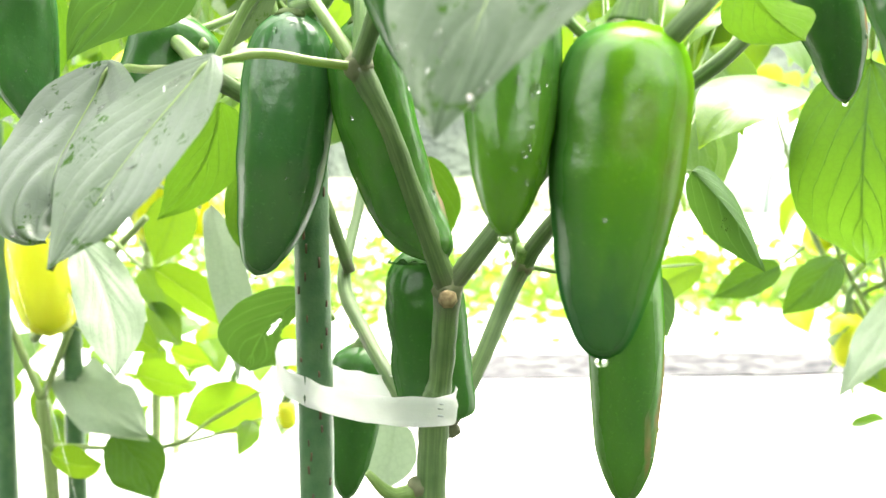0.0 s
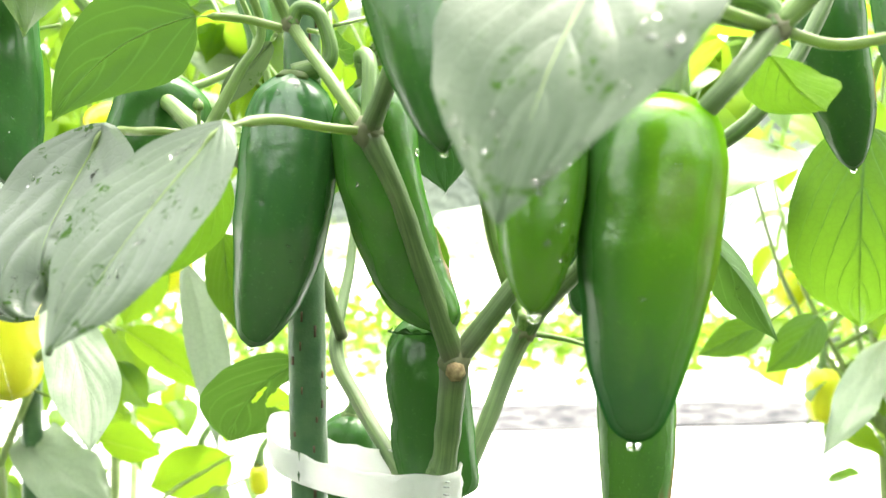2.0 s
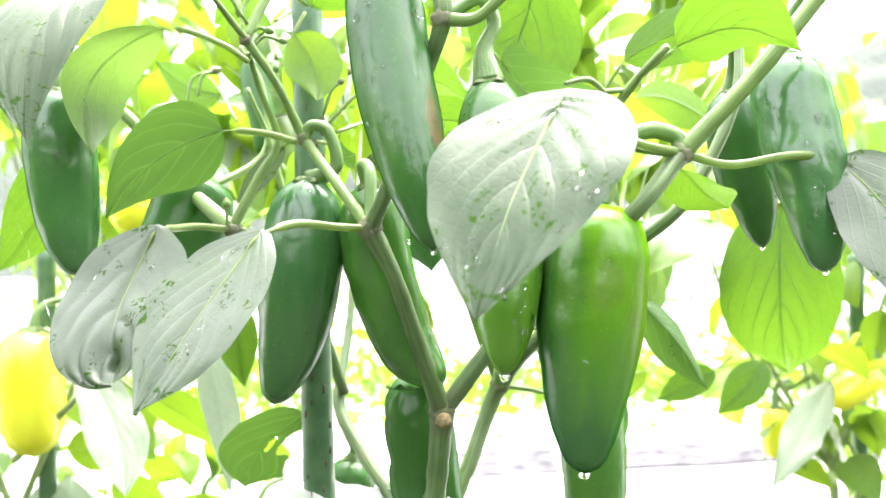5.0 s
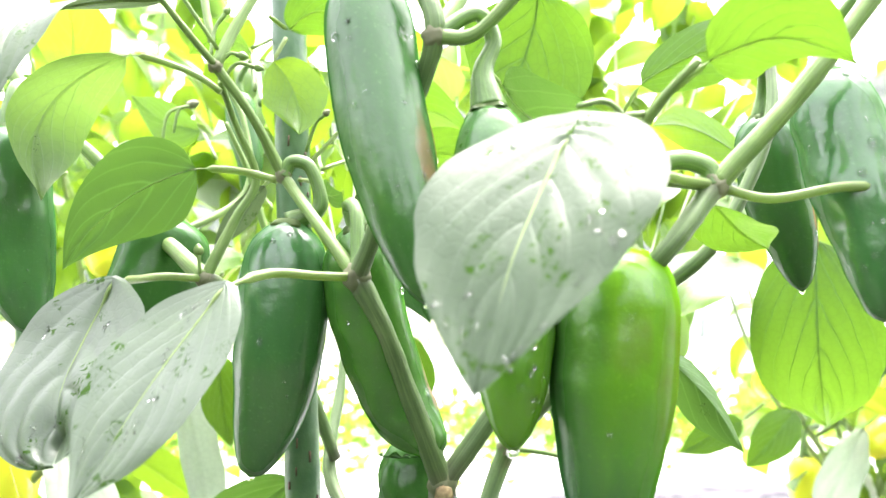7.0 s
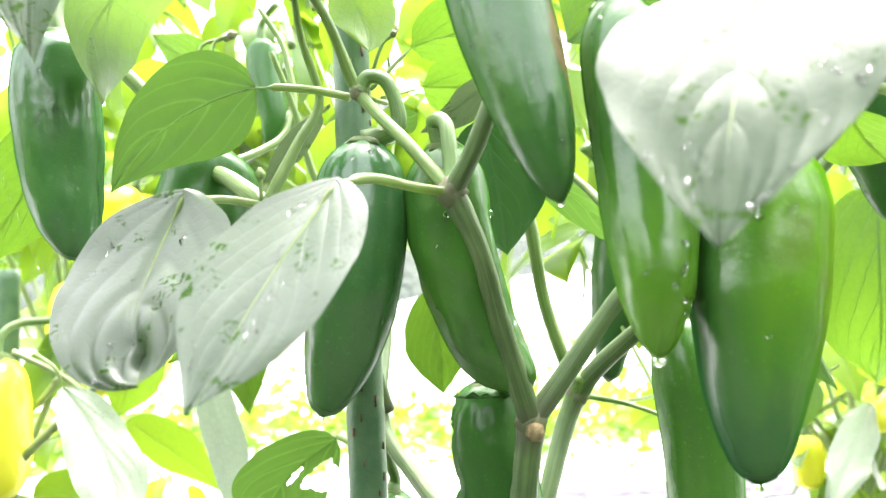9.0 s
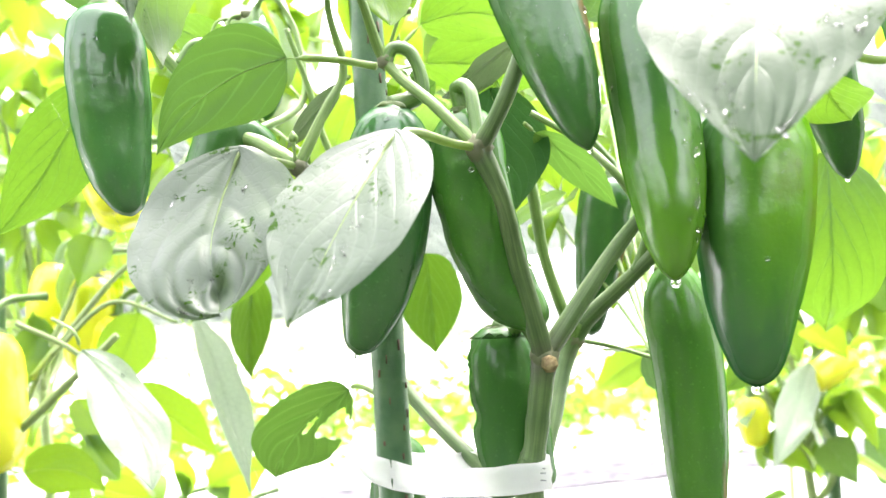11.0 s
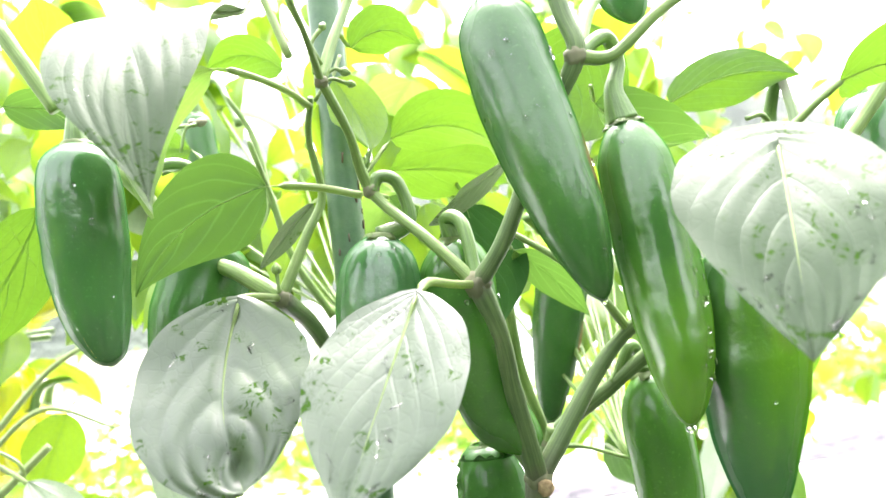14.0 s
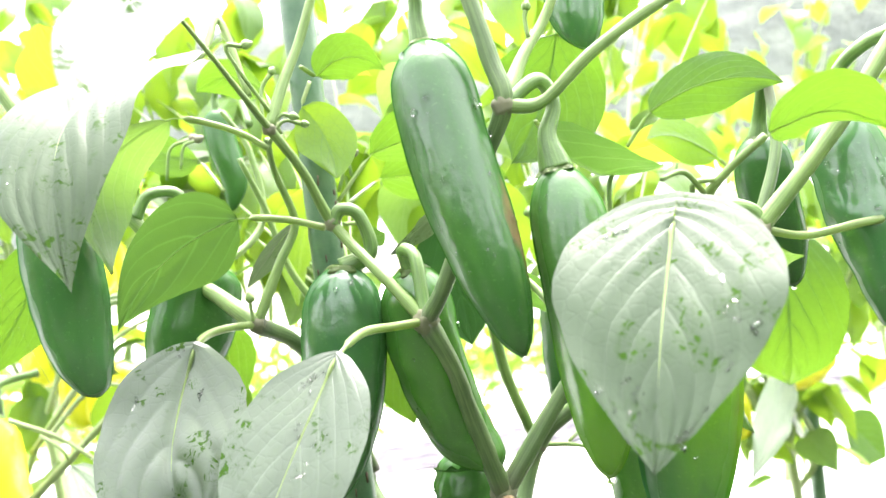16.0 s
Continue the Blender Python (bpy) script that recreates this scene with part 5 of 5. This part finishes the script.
neighbour((*(-0.3388, 0.7100, 0.1651)[:2], 0.0), 0.64, 0.19, 60, 3, "pepper plant with yellow fruit and bright leaves", 0.24, (-0.3160, 0.7200, 0.1815)[:2], lambda p: p.y > 0.70, 2)
neighbour((-0.66, 0.98, 0.0), 0.78, 0.26, 130, 5, "leafy pepper plant in the next row", 0.20, (-0.3655, 0.7000, 0.1882)[:2], None, 3)
neighbour((-0.40, 1.25, 0.0), 0.80, 0.24, 170, 6, "leafy pepper plant in the next row", 0.40, None, lambda p: p.x < -0.22)
neighbour((*(0.4412, 0.8000, 0.1527)[:2], 0.0), 0.62, 0.16, 130, 8, "pepper plant with small yellow fruit, tied to a stake", 0.20, (0.4787, 0.8100, 0.1849)[:2], lambda p: p.x > 0.36)
neighbour((-0.34, 0.98, 0.0), 0.92, 0.22, 230, 15, "tall leafy pepper plant in the next row", 0.46, None, lambda p: p.x < -0.12 and p.y > 0.72)
neighbour((-0.95, 1.3, 0.0), 0.95, 0.30, 150, 16, "tall leafy pepper plant in the next row", 0.20)
neighbour((*(0.7518, 1.3000, 0.1420)[:2], 0.0), 0.92, 0.26, 170, 17, "tall leafy pepper plant in the next row", 0.55)
neighbour((0.85, 1.15, 0.0), 0.75, 0.25, 190, 9, "leafy pepper plant in the next row", 0.20)
# two side plants added out of view to darken the fruit's side reflections
neighbour((-0.50, 0.22, 0.0), 0.62, 0.28, 300, 31, "unseen leafy plant to the side, added to shape reflections", 0.12, None, lambda p: p.x < -0.30 and p.y < 0.45)
neighbour((0.52, 0.20, 0.0), 0.90, 0.30, 360, 32, "unseen leafy plant to the side, added to shape reflections", 0.12, None, lambda p: p.x > 0.31 and p.y < 0.36)
NEXT = bpy.data.objects["pepper_plant.001"]
FAR_RIGHT = bpy.data.objects["pepper_plant.004"]
leaf(NEXT, (-0.3251, 0.7300, 0.2485), (-0.2327, 0.6600, 0.2128), (-0.2889, 0.6650, 0.2204), (-0.2522, 0.6900, 0.2437), [(-0.3492, 0.7200, 0.2606)], LEAF_PALE, "pale crinkled leaf low on the plant", 0, wavy=0.9, quilt=0.16)
leaf(NEXT, (-0.2680, 0.6800, 0.2112), (-0.2366, 0.6800, 0.1550), (-0.2705, 0.6700, 0.1841), (-0.2279, 0.6900, 0.1843), [(-0.2991, 0.7000, 0.2172)], LEAF, "green leaf low on the plant", 0, wavy=0.2)
leaf(NEXT, (-0.2627, 0.7200, 0.2499), (-0.2124, 0.7200, 0.2361), (-0.2350, 0.7100, 0.2638), (-0.2425, 0.7300, 0.2255), [(-0.2880, 0.7100, 0.2435)], LEAF_YOUNG, "lime green leaf low on the plant", 0)
leaf(NEXT, (-0.1621, 0.7400, 0.2300), (-0.2290, 0.7400, 0.2030), (-0.1931, 0.7300, 0.2405), (-0.1985, 0.7500, 0.1872), [(-0.1583, 0.7500, 0.2233)], LEAF_YOUNG, "lime green leaf lit from behind", 0)
leaf(NEXT, (-0.2543, 0.7400, 0.3088), (-0.2287, 0.7400, 0.2703), (-0.2516, 0.7300, 0.2832), (-0.2331, 0.7500, 0.2936), [(-0.2678, 0.7400, 0.3162)], LEAF_YOUNG, "lime green leaf lit from behind", 0)
leaf(NEXT, (-0.2462, 0.7600, 0.2621), (-0.2068, 0.7600, 0.2492), (-0.2252, 0.7500, 0.2718), (-0.2318, 0.7700, 0.2417), [(-0.2613, 0.7600, 0.2647)], LEAF_YOUNG, "lime green leaf lit from behind", 0)
leaf(NEXT, (-0.3192, 0.6800, 0.1948), (-0.2772, 0.6800, 0.1844), (-0.2939, 0.6700, 0.2027), (-0.3014, 0.6900, 0.1675), [(-0.3331, 0.7000, 0.1930)], LEAF_YOUNG, "lime green leaf near the ground", 0)
# thin low foliage at the foot of the yellow-fruited plant
rng = random.Random(91)
for k in range(34):
    p = Vector((rng.uniform(-0.40, -0.15), rng.uniform(0.72, 0.98), rng.uniform(0.15, 0.29)))
    ob = new("leaf", LEAF_SHAPES[rng.randrange(7)])
    ob.matrix_basis = Matrix.Translation(p - NEXT.location) @ Euler((rng.uniform(-1.4, 0.0), rng.uniform(-0.6, 0.6), rng.uniform(0, 6.3))).to_matrix().to_4x4() @ Matrix.Scale(rng.uniform(0.30, 0.60), 4)
    ob.parent = NEXT
stem("twig", [(-0.3378, 0.7100, 0.1898), (-0.2404, 0.7200, 0.1865), (-0.1987, 0.7300, 0.2085), (-0.1561, 0.7400, 0.2310)], [0.0024, 0.0020, 0.0016, 0.0012], STEM_SKYLIT, NEXT)
stem("twig", [(-0.2404, 0.7200, 0.1855), (-0.1892, 0.7300, 0.1959), (-0.1415, 0.7400, 0.2117)], [0.0018, 0.0016, 0.0012], STEM_SKYLIT, NEXT)
stem("twig", [(-0.3194, 0.6600, 0.2918), (-0.2484, 0.6200, 0.3538), (-0.2083, 0.6000, 0.3898)], [0.0034, 0.0030, 0.0024], STEM_SKYLIT, NEXT)
stem("twig", [(-0.2751, 0.6600, 0.3617), (-0.2113, 0.6400, 0.4341), (-0.1679, 0.6200, 0.4573)], [0.0026, 0.0020, 0.0014], STEM_SKYLIT, NEXT)
stem("twig", [(-0.2656, 0.5800, 0.4011), (-0.2337, 0.5800, 0.3831), (-0.2002, 0.5700, 0.3564)], [0.0018, 0.0016, 0.0011], STEM_SKYLIT, NEXT)
stem("twig", [(-0.2535, 0.6200, 0.3785), (-0.2126, 0.6100, 0.4122), (-0.1693, 0.6000, 0.3965)], [0.0018, 0.0016, 0.0010], STEM_SKYLIT, NEXT)
leaf(NEXT, (-0.2919, 0.7000, 0.2887), (-0.2341, 0.7000, 0.2696), (-0.2684, 0.7000, 0.3092), (-0.2655, 0.7000, 0.2711), [(-0.3068, 0.7000, 0.2945)], LEAF_YOUNG, "lime green leaf near the ground", 0)
leaf(NEXT, (-0.1618, 0.8000, 0.2450), (-0.1119, 0.8000, 0.2597), (-0.1459, 0.8000, 0.2785), (-0.1279, 0.8000, 0.2336), [(-0.1668, 0.8000, 0.2382)], LEAF_YOUNG, "lime green leaf near the ground", 0)
leaf(NEXT, (-0.2028, 0.6000, 0.3537), (-0.1468, 0.6200, 0.3018), (-0.1709, 0.6000, 0.3491), (-0.1837, 0.6200, 0.3191), [(-0.2201, 0.6000, 0.3588)], LEAF_YOUNG, "hanging lime green leaf", 0)
leaf(NEXT, (-0.2006, 0.6600, 0.4052), (-0.2234, 0.6600, 0.3494), (-0.2299, 0.6600, 0.3865), (-0.1919, 0.6600, 0.3716), [(-0.1945, 0.6600, 0.4132)], LEAF_YOUNG, "lime green leaf lit from behind", 0)
leaf(FAR_RIGHT, (0.3984, 0.7200, 0.3265), (0.3032, 0.6400, 0.2516), (0.3340, 0.6800, 0.2990), (0.3630, 0.6700, 0.2830), [(0.4003, 0.7000, 0.3404)], LEAF_PALE, "pale hanging leaf beside the stake", 0, wavy=0.7, quilt=0.12, rows=34, cols=10)
leaf(FAR_RIGHT, (0.5141, 0.8000, 0.2364), (0.5592, 0.8000, 0.1880), (0.5068, 0.7900, 0.2077), (0.5709, 0.8100, 0.2169), [(0.5003, 0.8000, 0.2502)], LEAF, "green leaf beside the stake", 0)
leaf(FAR_RIGHT, (0.4086, 0.8400, 0.1703), (0.4434, 0.8400, 0.1741), (0.4191, 0.8300, 0.1833), (0.4328, 0.8500, 0.1653), [(0.4024, 0.8400, 0.1655)], LEAF, "small green leaf near the ground", 0)
stem("twig", [(0.4438, 0.8000, 0.1704), (0.4677, 0.8000, 0.1937), (0.4671, 0.7900, 0.2256), (0.4485, 0.7800, 0.2569)], [0.0034, 0.0040, 0.0034, 0.0024], STEM_SKYLIT, FAR_RIGHT)
stem("twig", [(0.4019, 0.8200, 0.3031), (0.4337, 0.8000, 0.3291), (0.4754, 0.7800, 0.3657)], [0.0022, 0.0024, 0.0018], STEM_SKYLIT, FAR_RIGHT)
tie = thing("plant_tie", (0.4398, 0.7750, 0.2522), "white plastic tape hanging from a tied stem", "tie")
tape([(0.4242, 0.7750, 0.2837), (0.4320, 0.7700, 0.2590), (0.4450, 0.7750, 0.2322)], 0.02, False, "loose_end")
# long back shoots of the plant with the leaves on them
rng = random.Random(77)
ROOTS = [(-0.040, 0.475, 0.45), (0.0099, 0.3900, 0.4894), (0.0784, 0.3900, 0.3660)]
for k in range(22):
    end = Vector((-0.34 + 0.80 * (k + rng.random()) / 22, rng.uniform(0.70, 1.0), 0))
    end.z = 0.42 + (end.y + 0.05) * (0.18 + 0.38 * rng.random())
    root = Vector(min(ROOTS, key=lambda q: abs(q[0] - end.x * 0.45) + 0.02 * rng.random()))
    mid = root.lerp(end, 0.45) + Vector((rng.uniform(-0.03, 0.03), 0.05, rng.uniform(0.0, 0.03)))
    shoot = spline([root, mid, end], 24)
    stem("shoot", [root, mid, end], [0.0011, 0.0009, 0.0006], STEM_YOUNG, plant, seg=7)
    for _ in range(14):
        p = shoot[rng.randrange(5, 25)] + Vector((rng.gauss(0, 0.028), rng.gauss(0, 0.028), rng.gauss(0, 0.022)))
        if p.y < 0.45:
            continue
        ob = new("leaf", LEAF_SHAPES[rng.randrange(7)])
        ob.matrix_basis = Matrix.Translation(p - plant.location) @ Euler((rng.uniform(-1.3, 0.0), rng.uniform(-0.6, 0.6), rng.uniform(0, 6.3))).to_matrix().to_4x4() @ Matrix.Scale(rng.uniform(0.5, 0.95), 4)
        ob.parent = plant

for pts, r in (((((-0.2970, 0.6400, 0.3983)), ((-0.3010, 0.6410, 0.3643)), ((-0.2986, 0.6420, 0.3300)), ((-0.2982, 0.6430, 0.2969))), 0.026), (((-0.2128, 0.6000, 0.5060), (-0.2089, 0.6000, 0.4897), (-0.2009, 0.6000, 0.4722)), 0.018), (((-0.2291, 0.7500, 0.4045), (-0.2337, 0.7500, 0.3822), (-0.2393, 0.7500, 0.3574)), 0.019), (((0.4452, 0.7200, 0.3355), (0.4234, 0.7200, 0.3222), (0.3962, 0.7200, 0.3064)), 0.016), (((0.3878, 0.8600, 0.3782), (0.3805, 0.8600, 0.3596), (0.3695, 0.8600, 0.3410)), 0.016), (((0.4876, 0.8000, 0.3643), (0.4820, 0.8000, 0.3467), (0.4794, 0.8000, 0.3292)), 0.016), (((-0.2229, 0.7200, 0.5187), (-0.2206, 0.7200, 0.4959), (-0.2200, 0.7200, 0.4723)), 0.022), (((-0.2471, 0.7800, 0.4451), (-0.2522, 0.7800, 0.4212), (-0.2572, 0.7800, 0.4023)), 0.022), (((-0.2249, 0.8200, 0.4048), (-0.2328, 0.8200, 0.3798), (-0.2381, 0.8200, 0.3599)), 0.022), (((-0.1339, 0.7200, 0.2277), (-0.1334, 0.7200, 0.2151), (-0.1328, 0.7200, 0.2015)), 0.008), (((0.3818, 0.8000, 0.2907), (0.3826, 0.8000, 0.2622), (0.3836, 0.8000, 0.2367)), 0.016), (((-0.2490, 0.7600, 0.4400), (-0.2520, 0.7600, 0.3990), (-0.2590, 0.7600, 0.3560)), 0.021), (((-0.2810, 0.7800, 0.4530), (-0.2870, 0.7800, 0.4240), (-0.2940, 0.7800, 0.3950)), 0.019), (((-0.1950, 0.7800, 0.2238), (-0.2055, 0.7800, 0.2077), (-0.2159, 0.7800, 0.1916)), 0.016)):
    top = Vector(pts[0])
    pepper([Vector(p) for p in pts], r, STOUT, PEPPER_YELLOW, [top + Vector((0.002, 0.004, 0.012)), top + Vector((0.010, 0.014, 0.02)), top + Vector((0.03, 0.03, 0.022))], "ripe yellow pepper on a neighbouring plant", group="yellow peppers", seg=20)

# ---- distance ----
def far_row(y, x0, x1, count, low, high, seed, label, size=1.0, mat=None, gaps=0.5):
    """A far row of low crops as one mass of small leaves."""
    rng = random.Random(seed)
    verts, faces = [], []
    for _ in range(count):
        p = Vector((rng.uniform(x0, x1), y + rng.gauss(0, 0.28), low + (high - low) * rng.random() ** 1.6))
        p.z *= 0.75 + gaps * noise.noise(Vector((p.x * 2.2, p.y * 2, seed)))
        p.z = max(p.z, 0.0)
        s = rng.uniform(0.018, 0.042) * size
        turn = Euler((rng.uniform(-1.2, 1.2), rng.uniform(-1.2, 1.2), rng.uniform(0, 6.3))).to_matrix()
        k = len(verts)
        verts += [p + turn @ Vector(q) * s for q in ((0, -1, 0), (0.5, -0.1, 0.14), (0, 1, -0.1), (-0.5, -0.1, 0.14), (0, -0.1, 0))]
        faces += [(k, k + 1, k + 4), (k + 1, k + 2, k + 4), (k + 2, k + 3, k + 4), (k + 3, k, k + 4)]
    mesh = bpy.data.meshes.new("crop_row")
    mesh.from_pydata(verts, [], faces)
    mesh.materials.append(mat or LEAF_YOUNG)
    return tagged(new("crop_row", mesh), label, "crops", "", "stuff")


far_row(2.85, -4, 4, 9000, 0.0, 0.24, 21, "low leafy green crop row behind the white film")
# second row is out of view, added to block low sky from the fruit
far_row(-1.25, -3, 3, 16000, 0.0, 1.05, 23, "unseen leafy row behind the camera, added to shape reflections", 1.5, LEAF, 1.1)
far_row(9.6, -16, 16, 9000, 0.0, 0.5, 22, "far green crop row")

house = thing("greenhouse", (5.0, 9.0, 0.0), "long white vinyl greenhouse tunnel beyond the field", "greenhouse")
bm = bmesh.new()
arch = [(math.cos(math.pi * k / 16) * 1.6, max(0, math.sin(math.pi * k / 16)) ** 0.8 * 1.25) for k in range(17)]
rows = [[bm.verts.new((5.0 + a, 9.0 + 3.6 * i, h)) for a, h in arch] for i in range(21)]
for a, b in zip(rows, rows[1:]):
    for k in range(16):
        bm.faces.new((a[k], b[k], b[k + 1], a[k + 1]))
bm.faces.new(rows[0])
bm.faces.new(rows[-1][::-1])
under(part("cover", bm, VINYL), house)
for i in range(0, 21, 2):
    bm = bmesh.new()
    sweep(bm, [Vector((5.0 + 1.01 * p, 9.0 + 3.6 * i, 1.01 * h)) for p, h in arch], lambda u: 0.02, 6)
    under(part("hoop", bm, STAKE), house)

bm = bmesh.new()
ridge = [[bm.verts.new((-220 + 11 * i, 90 + 14 * j, -1 + (0, 12, 24, 32)[j] * (1 + 0.6 * min(1, max(0, (i - 18) / 8))) * (0.8 + 0.4 * noise.noise(Vector((i * 0.23, j * 0.2, 4)))) + 1.2 * noise.noise(Vector((i * 1.7, j, 1))))) for j in range(4)] for i in range(41)]
for a, b in zip(ridge, ridge[1:]):
    for k in range(3):
        bm.faces.new((a[k], b[k], b[k + 1], a[k + 1]))
tagged(part("backdrop", bm, HILL), "wooded hills in pale haze", "hills", "", "structure")
